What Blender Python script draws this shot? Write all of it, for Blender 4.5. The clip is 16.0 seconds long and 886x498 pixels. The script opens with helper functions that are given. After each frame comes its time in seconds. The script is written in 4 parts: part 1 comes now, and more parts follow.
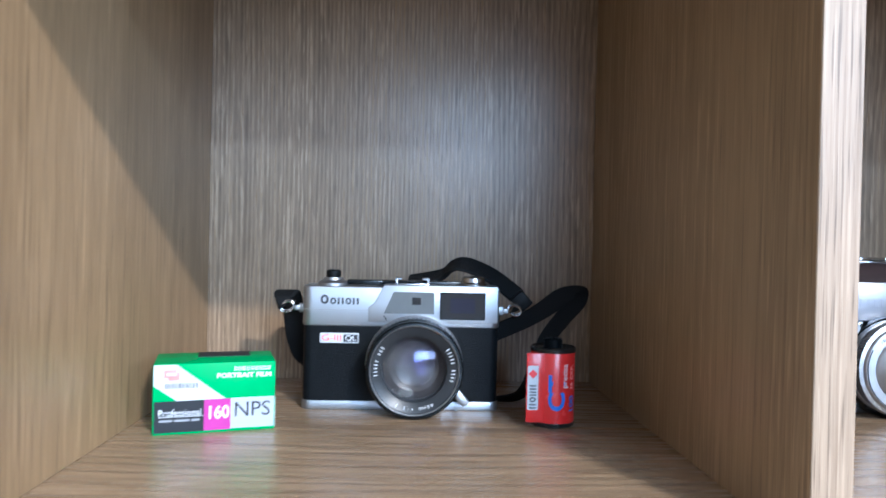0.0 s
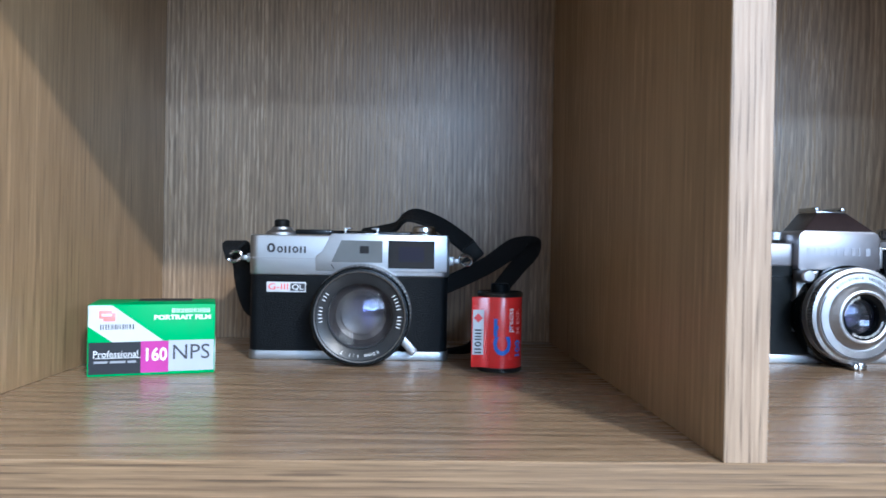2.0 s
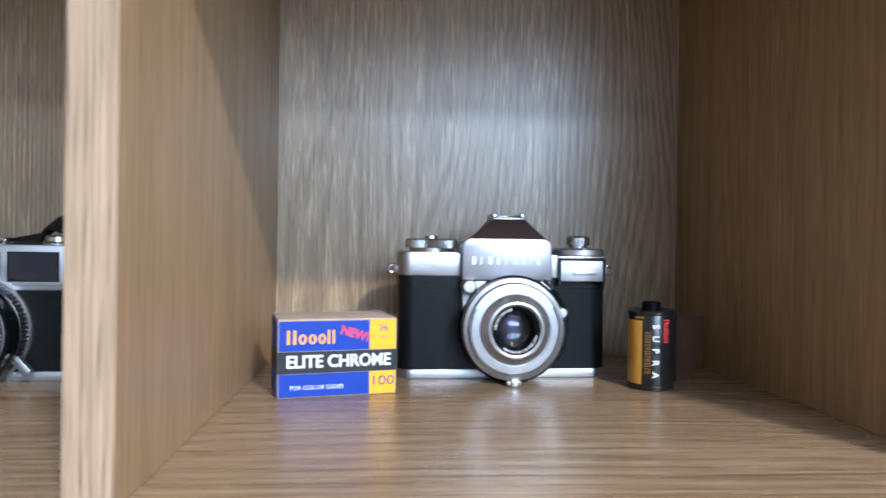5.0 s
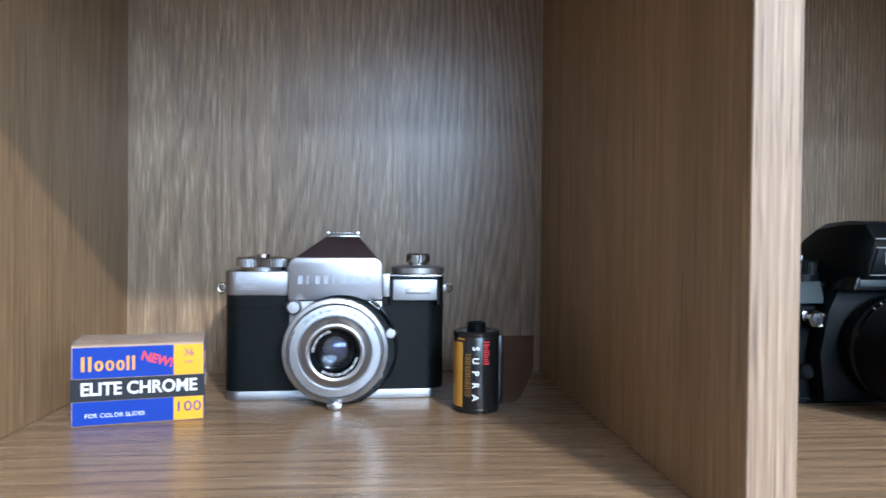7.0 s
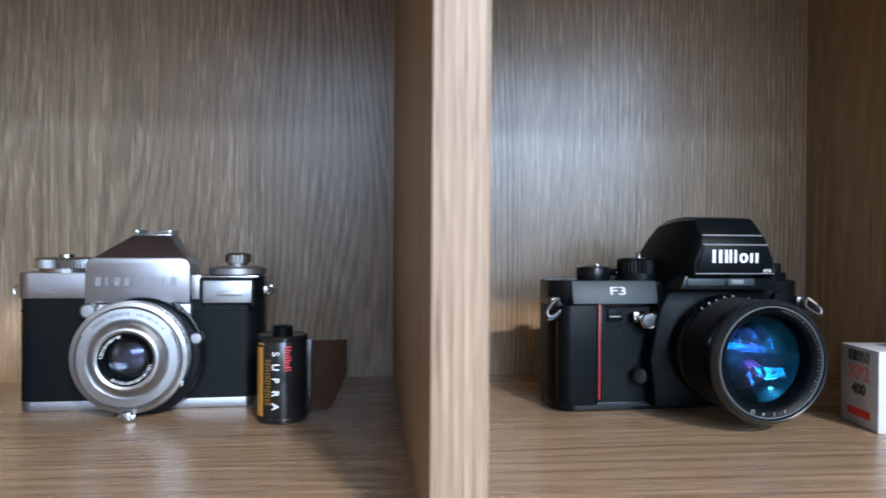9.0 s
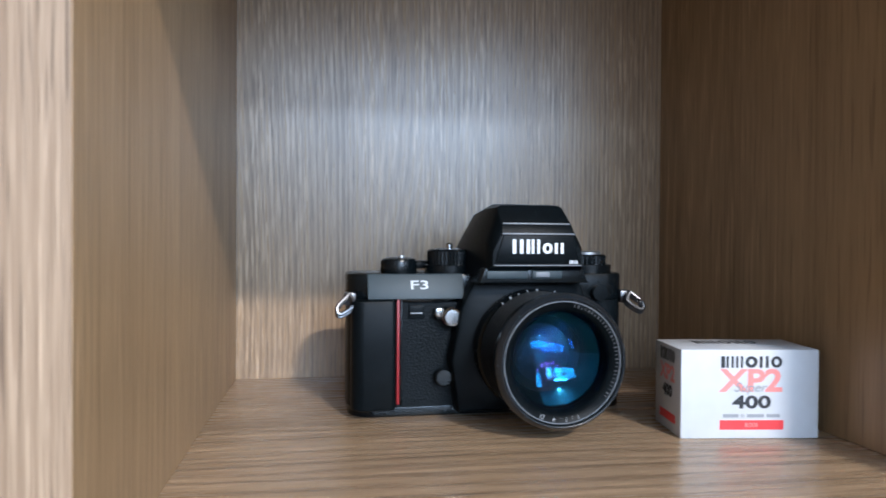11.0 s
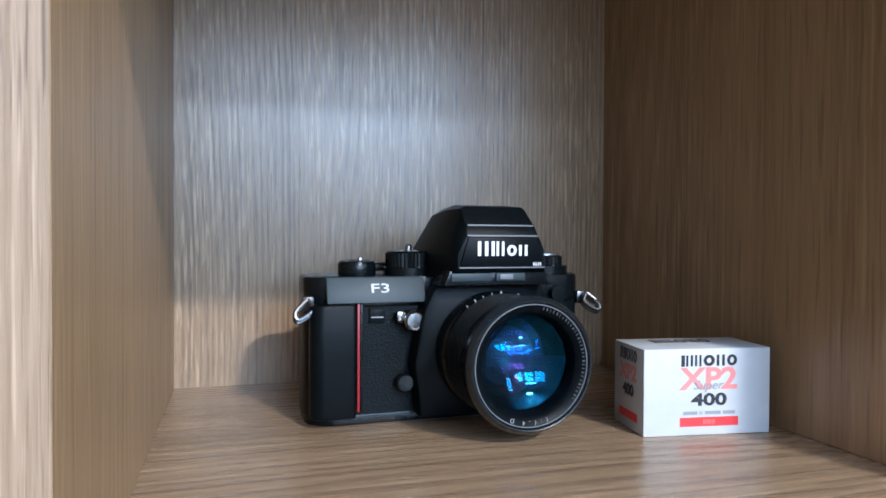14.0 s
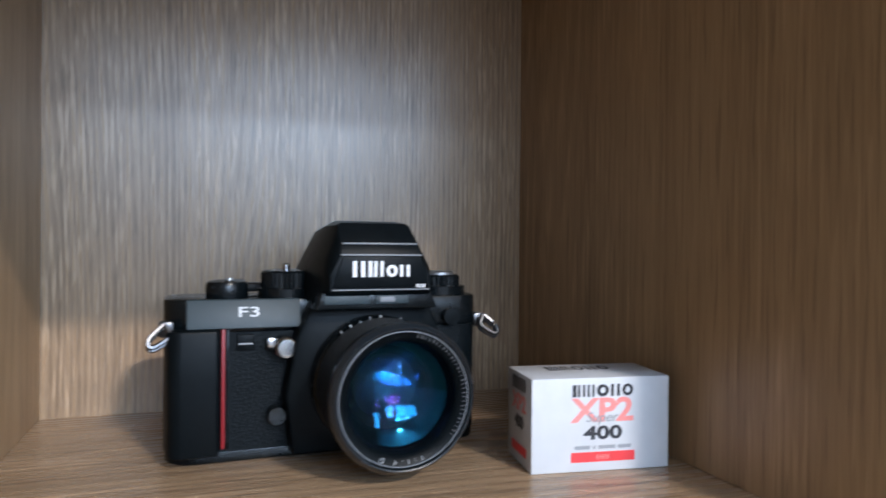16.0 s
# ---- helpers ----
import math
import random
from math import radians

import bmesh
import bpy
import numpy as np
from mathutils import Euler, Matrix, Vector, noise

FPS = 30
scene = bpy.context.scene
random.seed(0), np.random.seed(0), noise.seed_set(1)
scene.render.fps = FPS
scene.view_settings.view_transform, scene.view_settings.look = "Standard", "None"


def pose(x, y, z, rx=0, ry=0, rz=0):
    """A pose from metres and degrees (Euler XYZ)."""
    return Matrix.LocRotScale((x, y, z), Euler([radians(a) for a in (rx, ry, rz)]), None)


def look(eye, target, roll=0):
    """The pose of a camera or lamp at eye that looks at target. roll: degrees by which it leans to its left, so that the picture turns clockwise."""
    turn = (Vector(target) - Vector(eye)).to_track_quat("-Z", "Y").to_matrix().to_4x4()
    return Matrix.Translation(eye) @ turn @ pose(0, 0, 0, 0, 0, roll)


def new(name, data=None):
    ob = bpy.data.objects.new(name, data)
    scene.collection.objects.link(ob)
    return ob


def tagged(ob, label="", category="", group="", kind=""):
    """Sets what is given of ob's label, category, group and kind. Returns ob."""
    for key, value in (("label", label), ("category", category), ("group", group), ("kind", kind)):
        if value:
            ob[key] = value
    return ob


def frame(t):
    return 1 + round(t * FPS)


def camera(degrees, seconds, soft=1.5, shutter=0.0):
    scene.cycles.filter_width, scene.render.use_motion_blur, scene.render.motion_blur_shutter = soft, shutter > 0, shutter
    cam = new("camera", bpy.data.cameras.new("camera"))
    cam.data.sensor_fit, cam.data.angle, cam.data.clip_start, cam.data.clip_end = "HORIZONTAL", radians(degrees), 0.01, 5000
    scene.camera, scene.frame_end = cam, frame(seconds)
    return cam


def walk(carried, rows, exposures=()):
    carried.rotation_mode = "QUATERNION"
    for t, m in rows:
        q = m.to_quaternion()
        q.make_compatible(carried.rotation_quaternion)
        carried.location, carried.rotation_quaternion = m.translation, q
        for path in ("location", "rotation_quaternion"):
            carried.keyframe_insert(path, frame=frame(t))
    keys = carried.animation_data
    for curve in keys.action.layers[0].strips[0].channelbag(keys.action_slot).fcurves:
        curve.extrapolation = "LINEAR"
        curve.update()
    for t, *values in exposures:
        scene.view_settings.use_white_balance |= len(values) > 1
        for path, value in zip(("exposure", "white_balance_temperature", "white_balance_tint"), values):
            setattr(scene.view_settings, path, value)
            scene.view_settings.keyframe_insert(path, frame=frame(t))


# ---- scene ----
cam = camera(65.65, 16.0, soft=1.6, shutter=0.5)
# seconds, eye x y z in metres, pitch, roll, yaw in degrees
PATH = [
    (0.0, 0.0074, -0.2229, 0.1005, -0.41, -1.32, -2.52),
    (0.5, -0.0074, -0.2407, 0.0908, -0.27, -1.33, -2.63),
    (1.0, -0.0048, -0.2319, 0.0889, -0.24, -1.25, -2.52),
    (1.5, 0.0170, -0.2207, 0.0697, -0.88, -1.19, -2.49),
    (2.0, 0.0388, -0.2198, 0.0682, -0.15, -1.08, -2.55),
    (2.5, 0.0561, -0.2192, 0.0682, -0.13, -0.76, -2.18),
    (3.0, 0.0804, -0.2246, 0.0682, -0.16, -0.81, -2.46),
    (3.5, 0.1042, -0.2379, 0.0743, -0.40, -0.92, -3.15),
    (4.0, 0.1516, -0.2137, 0.0653, -0.25, -0.64, -3.84),
    (4.5, 0.1939, -0.2035, 0.0740, -0.41, -0.95, -4.45),
    (5.0, 0.2322, -0.2044, 0.0778, -0.22, -0.85, -4.60),
    (7.3, 0.3443, -0.2034, 0.0945, -0.83, -0.57, -5.08),
    (7.5, 0.3556, -0.1966, 0.0906, -0.78, -0.55, -5.15),
    (8.0, 0.3789, -0.1869, 0.0889, -0.62, -0.48, -5.46),
    (8.5, 0.3933, -0.1886, 0.0910, -0.36, -0.45, -6.17),
    (9.0, 0.4244, -0.1901, 0.0909, -0.37, -0.39, -6.26),
    (9.5, 0.4467, -0.1712, 0.0900, -0.62, -0.44, -6.94),
    (10.0, 0.4588, -0.1685, 0.0896, -0.67, -0.40, -7.40),
    (10.2, 0.4766, -0.1670, 0.0878, -0.35, -0.38, -7.50),
    (12.3, 0.5275, -0.1670, 0.0891, -1.34, -0.33, -13.91),
    (12.5, 0.5277, -0.1654, 0.0889, -1.16, -0.32, -14.17),
    (13.0, 0.5227, -0.1679, 0.0928, -1.27, -0.32, -15.09),
    (13.5, 0.5038, -0.1626, 0.0866, -1.26, -0.19, -15.89),
    (14.0, 0.4937, -0.1539, 0.0913, -1.03, -0.29, -16.78),
    (14.5, 0.4923, -0.1415, 0.0898, -1.08, -0.24, -17.62),
    (15.0, 0.4788, -0.1454, 0.0876, -0.88, -0.09, -18.51),
    (15.5, 0.5023, -0.1444, 0.0936, -0.65, -0.29, -19.08),
    (16.0, 0.5405, -0.1408, 0.0961, -0.28, -0.50, -19.39),
]
# seconds, stops
EXPOSURES = [(0.0, 0.31, 5280, 9), (0.5, 0.12, 5250, 9), (1.5, -0.01, 5280, 9), (5.0, 0.03, 5700, 9), (7.3, -0.10, 5550, 9), (8.0, -0.38, 5750, 8), (9.0, -0.10, 5650, 11), (10.2, -0.13, 5780, 11), (12.3, -0.06, 5500, 10),
             (13.5, -0.03, 5450, 10), (14.5, -0.18, 5550, 10), (15.5, -0.14, 5700, 11), (16.0, -0.28, 5850, 12)]
walk(cam, [(t, pose(x, y, z, 90 + pitch, roll, yaw)) for t, x, y, z, pitch, roll, yaw in PATH], EXPOSURES)

# ---- world and lamps ----
world = bpy.data.worlds.new("world")
scene.world = world
world.use_nodes = True
world.node_tree.nodes["Background"].inputs[0].default_value = (0.75, 0.85, 1.0, 1)
world.node_tree.nodes["Background"].inputs[1].default_value = 0.2


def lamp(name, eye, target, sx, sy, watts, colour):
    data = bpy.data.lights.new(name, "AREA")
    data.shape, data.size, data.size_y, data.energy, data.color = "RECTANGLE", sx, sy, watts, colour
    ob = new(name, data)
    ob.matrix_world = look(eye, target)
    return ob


lamp("ceiling_spot", (1.34, -2.51, 1.665), (0.3, 0.2, 0.0), 0.240, 0.050, 104, (1.0, 0.895, 0.765))
lamp("window_sky_strip", (0.98, -2.93, 1.17), (0.3, 0.2, 0.1), 1.20, 0.08, 58, (0.60, 0.79, 1.0))
for x, watts in ((0.43, 8), (1.17, 14), (1.91, 14)):
    for z in (0.525, 0.875):
        lamp("window_lower_pane", (x, -2.93, z), (0.3, 0.2, 0.1), 0.62, 0.31, watts, (0.62, 0.80, 1.0))
# fill added from the right to lift the third bay; no known source there
lamp("side_fill", (2.70, -1.70, 0.85), (0.6, 0.2, 0.1), 0.9, 0.7, 24, (0.70, 0.84, 1.0))
# unseen overhead fill, added for soft ambient light
lamp("overhead_fill", (0.1, -1.3, 1.70), (0.1, -1.3, 0.0), 0.9, 0.9, 9, (0.88, 0.94, 1.0))


# ---- materials ----
def nodes_of(name):
    mat = bpy.data.materials.new(name)
    mat.use_nodes = True
    nt = mat.node_tree
    return mat, nt, nt.nodes["Principled BSDF"]


def plain(name, colour, rough=0.5, metal=0.0, spec=0.5, bump=0.0, scale=900.0, vary=0.08, coat=0.0, aniso=0.0):
    """A surface with a fine mottled tone, a change of gloss and, where wanted, a fine relief."""
    mat, nt, bsdf = nodes_of(name)
    geo = nt.nodes.new("ShaderNodeTexCoord")
    tex = nt.nodes.new("ShaderNodeTexNoise")
    tex.inputs["Scale"].default_value, tex.inputs["Detail"].default_value = scale * 0.12, 6
    nt.links.new(geo.outputs["Object"], tex.inputs["Vector"])
    ramp = nt.nodes.new("ShaderNodeMapRange")
    ramp.inputs[1].default_value, ramp.inputs[2].default_value = 0.3, 0.7
    ramp.inputs[3].default_value, ramp.inputs[4].default_value = 1 - vary, 1 + vary
    nt.links.new(tex.outputs["Fac"], ramp.inputs[0])
    mul = nt.nodes.new("ShaderNodeVectorMath")
    mul.operation = "SCALE"
    mul.inputs[0].default_value = colour
    nt.links.new(ramp.outputs[0], mul.inputs["Scale"])
    nt.links.new(mul.outputs[0], bsdf.inputs["Base Color"])
    gloss = nt.nodes.new("ShaderNodeMapRange")
    gloss.inputs[1].default_value, gloss.inputs[2].default_value = 0.3, 0.7
    gloss.inputs[3].default_value, gloss.inputs[4].default_value = rough * 0.93, min(1, rough * 1.07)
    nt.links.new(tex.outputs["Fac"], gloss.inputs[0])
    nt.links.new(gloss.outputs[0], bsdf.inputs["Roughness"])
    bsdf.inputs["Metallic"].default_value = metal
    bsdf.inputs["Specular IOR Level"].default_value = spec
    bsdf.inputs["Coat Weight"].default_value = coat
    bsdf.inputs["Coat Roughness"].default_value = 0.08
    bsdf.inputs["Anisotropic"].default_value = aniso
    if bump:
        fine = nt.nodes.new("ShaderNodeTexVoronoi")
        fine.inputs["Scale"].default_value = scale
        nt.links.new(geo.outputs["Object"], fine.inputs["Vector"])
        b = nt.nodes.new("ShaderNodeBump")
        b.inputs["Strength"].default_value, b.inputs["Distance"].default_value = bump, 0.0004
        nt.links.new(fine.outputs["Distance"], b.inputs["Height"])
        nt.links.new(b.outputs[0], bsdf.inputs["Normal"])
    return mat


def wood(name, dark, light, fine, broad, figure, rough=0.4, shift=(0, 0, 0), bump=0.25, rings=26.0, ring_mix=0.2, across="x", stave=0.045, fleck=0.5, pore=0.3, line=0.003):
    """Oak-look laminate. fine, broad, figure: noise scales along x, y and z, small along the grain; rings: how many growth
    rings the figure runs through, line: their spacing in metres, ring_mix: how strongly they show; across: the axis over which the staves follow one another,
    stave: their width in metres; fleck, pore: how strongly the pale and the dark pores show."""
    mat, nt, bsdf = nodes_of(name)
    geo = nt.nodes.new("ShaderNodeNewGeometry")
    add = nt.nodes.new("ShaderNodeVectorMath")
    add.inputs[1].default_value = shift
    nt.links.new(geo.outputs["Position"], add.inputs[0])

    def layer(scale, detail, rough_, distort, offset=0.0):
        mul = nt.nodes.new("ShaderNodeVectorMath")
        mul.operation = "MULTIPLY_ADD"
        mul.inputs[1].default_value, mul.inputs[2].default_value = scale, (offset, offset, offset)
        nt.links.new(add.outputs[0], mul.inputs[0])
        tex = nt.nodes.new("ShaderNodeTexNoise")
        tex.inputs["Scale"].default_value, tex.inputs["Detail"].default_value = 1.0, detail
        tex.inputs["Roughness"].default_value, tex.inputs["Distortion"].default_value = rough_, distort
        nt.links.new(mul.outputs[0], tex.inputs["Vector"])
        return tex.outputs["Fac"]

    def math_node(op, a, b):
        m = nt.nodes.new("ShaderNodeMath")
        m.operation = op
        for k, v in enumerate((a, b)):
            if isinstance(v, float):
                m.inputs[k].default_value = v
            else:
                nt.links.new(v, m.inputs[k])
        return m.outputs[0]

    def spread(value, lo, hi, to0=0.0, to1=1.0):
        m = nt.nodes.new("ShaderNodeMapRange")
        for k, v in enumerate((lo, hi, to0, to1)):
            m.inputs[k + 1].default_value = v
        nt.links.new(value, m.inputs[0])
        return m.outputs[0]

    def blend(a, b, f):
        m = nt.nodes.new("ShaderNodeMix")
        m.inputs[0].default_value = f
        nt.links.new(a, m.inputs[2])
        nt.links.new(b, m.inputs[3])
        return m.outputs[0]

    pores, bands, fig = layer(fine, 4, 0.65, 0.2), layer(broad, 3, 0.5, 0.4), layer(figure, 1.5, 0.4, 0.3)
    # staves: one tone for each strip of the board
    axes = nt.nodes.new("ShaderNodeSeparateXYZ")
    nt.links.new(add.outputs[0], axes.inputs[0])
    strip = math_node("FLOOR", math_node("DIVIDE", axes.outputs["xyz".index(across)], stave), 0.0)
    white = nt.nodes.new("ShaderNodeTexWhiteNoise")
    white.noise_dimensions = "1D"
    nt.links.new(strip, white.inputs["W"])
    # growth lines: straight in some staves, arched in others, ragged along the grain
    arched = math_node("MULTIPLY", fig, spread(white.outputs["Color"], 0.3, 0.7, rings * 1.2, rings * 6.283))
    close = math_node("MULTIPLY", axes.outputs["xyz".index(across)], 6.283 / line)
    straight = math_node("MULTIPLY", close, spread(white.outputs["Color"], 0.3, 0.7, 1.0, 0.35))
    ragged = math_node("ADD", math_node("ADD", straight, arched), math_node("ADD", math_node("MULTIPLY", pores, 3.5), math_node("MULTIPLY", bands, 9.0)))
    ring = spread(math_node("SINE", ragged, 0.0), -0.7, 0.8)
    tone = blend(blend(blend(pores, bands, 0.50), ring, ring_mix), spread(white.outputs["Value"], 0, 1, 0.30, 0.70), 0.20)
    ramp = nt.nodes.new("ShaderNodeValToRGB")
    ramp.color_ramp.elements[0].position, ramp.color_ramp.elements[0].color = 0.32, (*dark, 1)
    ramp.color_ramp.elements[1].position, ramp.color_ramp.elements[1].color = 0.66, (*light, 1)
    mid = ramp.color_ramp.elements.new(0.48)
    mid.color = (*[0.46 * d + 0.54 * l for d, l in zip(dark, light)], 1)
    nt.links.new(tone, ramp.inputs[0])

    def tinted(colour, amount, tint):
        m = nt.nodes.new("ShaderNodeMix")
        m.data_type = "RGBA"
        m.inputs[7].default_value = (*tint, 1)
        nt.links.new(amount, m.inputs[0])
        nt.links.new(colour, m.inputs[6])
        return m.outputs[2]

    # dark open pores and pale filled ones along the grain, thickest on the rings
    dashes = layer([v * 1.15 for v in fine], 1.5, 0.5, 0.0, 37.0)
    open_pores = math_node("MULTIPLY", spread(dashes, 0.55, 0.64, 0.0, pore), spread(ring, 0.0, 1.0, 1.0, 0.35))
    pale = layer([v * 1.25 for v in fine], 2, 0.5, 0.0)
    where = layer([v * 0.35 for v in broad], 1, 0.5, 0.0)
    filled = math_node("MULTIPLY", spread(pale, 0.52, 0.63, 0.0, fleck), math_node("MULTIPLY", spread(where, 0.34, 0.60, 0.25, 1.0), spread(ring, 0.0, 1.0, 0.35, 1.0)))
    colour = tinted(ramp.outputs[0], open_pores, [0.55 * v for v in dark])
    colour = tinted(colour, filled, [min(1, 1.45 * v + 0.03) for v in light])
    nt.links.new(colour, bsdf.inputs["Base Color"])
    nt.links.new(spread(tone, 0, 1, rough + 0.10, rough - 0.10), bsdf.inputs["Roughness"])
    b = nt.nodes.new("ShaderNodeBump")
    b.inputs["Strength"].default_value, b.inputs["Distance"].default_value = bump, 0.0006
    nt.links.new(pores, b.inputs["Height"])
    nt.links.new(b.outputs[0], bsdf.inputs["Normal"])
    return mat


oak_back = wood("oak_laminate_upright", (0.170, 0.112, 0.067), (0.350, 0.242, 0.147), (520, 520, 36), (170, 170, 4.0), (8, 8, 2.0), 0.29, (0.0317, 0, 0), rings=24.0, ring_mix=0.18, across="x", stave=0.094, fleck=0.62, pore=0.38, line=0.0031)
oak_side = wood("oak_laminate_side", (0.218, 0.134, 0.065), (0.375, 0.241, 0.122), (480, 480, 20), (60, 60, 1.6), (7, 7, 1.2), 0.40, (3.1, 1.7, 0.4), rings=16.0, ring_mix=0.05, across="y", stave=0.070, fleck=0.45, pore=0.40, line=0.0046)
oak_floor = wood("oak_laminate_level", (0.165, 0.107, 0.062), (0.40, 0.272, 0.160), (22, 500, 500), (3.0, 150, 150), (1.6, 10, 10), 0.27, (1.3, 0.2, 0.7), rings=16.0, ring_mix=0.15, across="y", stave=0.085, fleck=0.55, pore=0.45, line=0.0036)
oak_edge = wood("oak_edge_band", (0.205, 0.132, 0.079), (0.37, 0.262, 0.170), (900, 900, 24), (300, 300, 3), (14, 14, 1.2), 0.5, rings=3.0, ring_mix=0.10, stave=0.3, fleck=0.35, pore=0.80, line=0.0022)
oak_edge_level = wood("oak_edge_band_level", (0.105, 0.062, 0.031), (0.30, 0.192, 0.100), (24, 700, 800), (6, 260, 400), (2, 20, 40), 0.5, rings=3.0, ring_mix=0.12, across="z", stave=0.3, fleck=0.3, pore=0.6, line=0.0024)

wall_paint = plain("wall_paint", (0.62, 0.61, 0.60), 0.8, bump=0.1, scale=300, vary=0.03)
room_floor_mat = plain("room_floor", (0.22, 0.18, 0.14), 0.5, vary=0.2, scale=40)
satin_chrome = plain("satin_chrome", (0.39, 0.40, 0.415), 0.46, 1.0, vary=0.04, scale=2500)
bright_chrome = plain("bright_chrome", (0.42, 0.43, 0.445), 0.24, 1.0, vary=0.05, scale=1500)
matt_silver = plain("matt_silver", (0.42, 0.445, 0.475), 0.46, 1.0, vary=0.0, scale=4000)
satin_silver = plain("satin_silver", (0.34, 0.34, 0.365), 0.40, 1.0, vary=0.0, scale=4000)
brushed_alu = plain("brushed_aluminium", (0.40, 0.41, 0.425), 0.42, 1.0, vary=0.06, scale=2500, aniso=0.35)
leatherette = plain("black_leatherette", (0.005, 0.006, 0.007), 0.46, spec=0.09, bump=0.45, scale=1500, vary=0.2)
pebbled = plain("pebbled_leatherette", (0.003, 0.0048, 0.0060), 0.42, spec=0.10, bump=0.4, scale=900, vary=0.2)
pale_trim = plain("pale_trim_grey", (0.16, 0.17, 0.185), 0.45, vary=0.1)
ring_steel = plain("ring_steel", (0.11, 0.11, 0.115), 0.36, 1.0)
smooth_leather = plain("dark_leather", (0.004, 0.0055, 0.006), 0.34, spec=0.12, bump=0.25, scale=1900, vary=0.2)
black_paint = plain("black_enamel", (0.0025, 0.0040, 0.0050), 0.26, spec=0.25, vary=0.05, scale=3000)
black_matt = plain("black_matt", (0.0025, 0.0040, 0.0050), 0.38, spec=0.08, vary=0.2, bump=0.1, scale=3000)
# lighter, bluer black: the slanted face's sky sheen is put into the base colour
paler_satin_black = plain("paler_satin_enamel", (0.018, 0.031, 0.038), 0.55, spec=0.5, vary=0.05, scale=3000)
black_rubber = plain("black_rubber", (0.005, 0.006, 0.0066), 0.45, spec=0.14, bump=0.2, scale=2500, vary=0.15)
brown_enamel = plain("brown_black_enamel", (0.026, 0.017, 0.017), 0.38, vary=0.15, bump=0.05, scale=2500)
webbing = plain("black_webbing", (0.005, 0.0055, 0.006), 0.7, spec=0.2, bump=0.8, scale=1800, vary=0.25)
white_ink = plain("white_ink", (0.78, 0.79, 0.80), 0.5, vary=0.03)
pale_engraving = plain("pale_engraving", (0.50, 0.52, 0.54), 0.5, vary=0.05)
grey_ink = plain("grey_ink", (0.30, 0.31, 0.33), 0.5, vary=0.05)
black_ink = plain("black_ink", (0.02, 0.02, 0.025), 0.45, vary=0.1)
red_ink = plain("red_ink", (0.72, 0.045, 0.05), 0.45, vary=0.06)
pink_ink = plain("pale_red_ink", (0.78, 0.26, 0.24), 0.45, vary=0.06)
green_card = plain("green_card", (0.0, 0.34, 0.085), 0.5, spec=0.3, vary=0.05)
white_card = plain("white_card", (0.57, 0.58, 0.60), 0.5, spec=0.3, vary=0.03)
grey_card = plain("pale_grey_card", (0.42, 0.45, 0.51), 0.5, spec=0.3, vary=0.03)
black_card = plain("black_card", (0.016, 0.018, 0.022), 0.5, spec=0.3, vary=0.1)
magenta_card = plain("magenta_card", (0.42, 0.035, 0.26), 0.5, spec=0.3, vary=0.05)
blue_card = plain("blue_card", (0.004, 0.036, 0.31), 0.5, spec=0.3, vary=0.06)
yellow_card = plain("yellow_card", (0.86, 0.40, 0.015), 0.5, spec=0.3, vary=0.05)
orange_ink = plain("orange_ink", (0.85, 0.36, 0.04), 0.4, vary=0.05)
brown_card = plain("bare_card", (0.42, 0.30, 0.22), 0.7, vary=0.1)
red_tin = plain("red_lacquered_tin", (0.62, 0.022, 0.020), 0.26, vary=0.05, coat=0.15)
blue_ink = plain("blue_ink", (0.02, 0.13, 0.50), 0.4, vary=0.06)
navy_ink = plain("navy_ink", (0.02, 0.03, 0.22), 0.4, vary=0.06)
gold_tin = plain("gold_lacquered_tin", (0.62, 0.32, 0.05), 0.30, 0.3, vary=0.06)
black_tin = plain("black_lacquered_tin", (0.010, 0.010, 0.010), 0.24, vary=0.1)
film_brown = plain("film_leader", (0.052, 0.026, 0.016), 0.6, spec=0.05, vary=0.1)
window_dark = plain("finder_glass", (0.010, 0.011, 0.014), 0.06, spec=0.6, vary=0.3, scale=400)
window_grey = plain("rangefinder_glass", (0.115, 0.125, 0.13), 0.12, spec=0.5, vary=0.1, scale=400)
red_line = plain("red_trim", (0.25, 0.014, 0.018), 0.4, vary=0.06)


def coated(name, tint, base, ior=1.9, rough=0.03):
    """The inner surfaces of a coated lens: dark glass with a coloured reflection."""
    mat, nt, bsdf = nodes_of(name)
    bsdf.inputs["Base Color"].default_value = (*base, 1)
    bsdf.inputs["Roughness"].default_value = rough
    bsdf.inputs["IOR"].default_value = ior
    bsdf.inputs["Specular Tint"].default_value = (*tint, 1)
    return mat


def coated_surface(name, tint, gleam, rough=0.025):
    """One thin coated face of a lens: clear, with a weak coloured gleam."""
    mat, nt, bsdf = nodes_of(name)
    nt.nodes.remove(bsdf)
    clear, shine, mix = nt.nodes.new("ShaderNodeBsdfTransparent"), nt.nodes.new("ShaderNodeBsdfGlossy"), nt.nodes.new("ShaderNodeMixShader")
    shine.inputs["Color"].default_value, shine.inputs["Roughness"].default_value = (*tint, 1), rough
    mix.inputs[0].default_value = gleam
    nt.links.new(clear.outputs[0], mix.inputs[1])
    nt.links.new(shine.outputs[0], mix.inputs[2])
    nt.links.new(mix.outputs[0], nt.nodes["Material Output"].inputs["Surface"])
    return mat


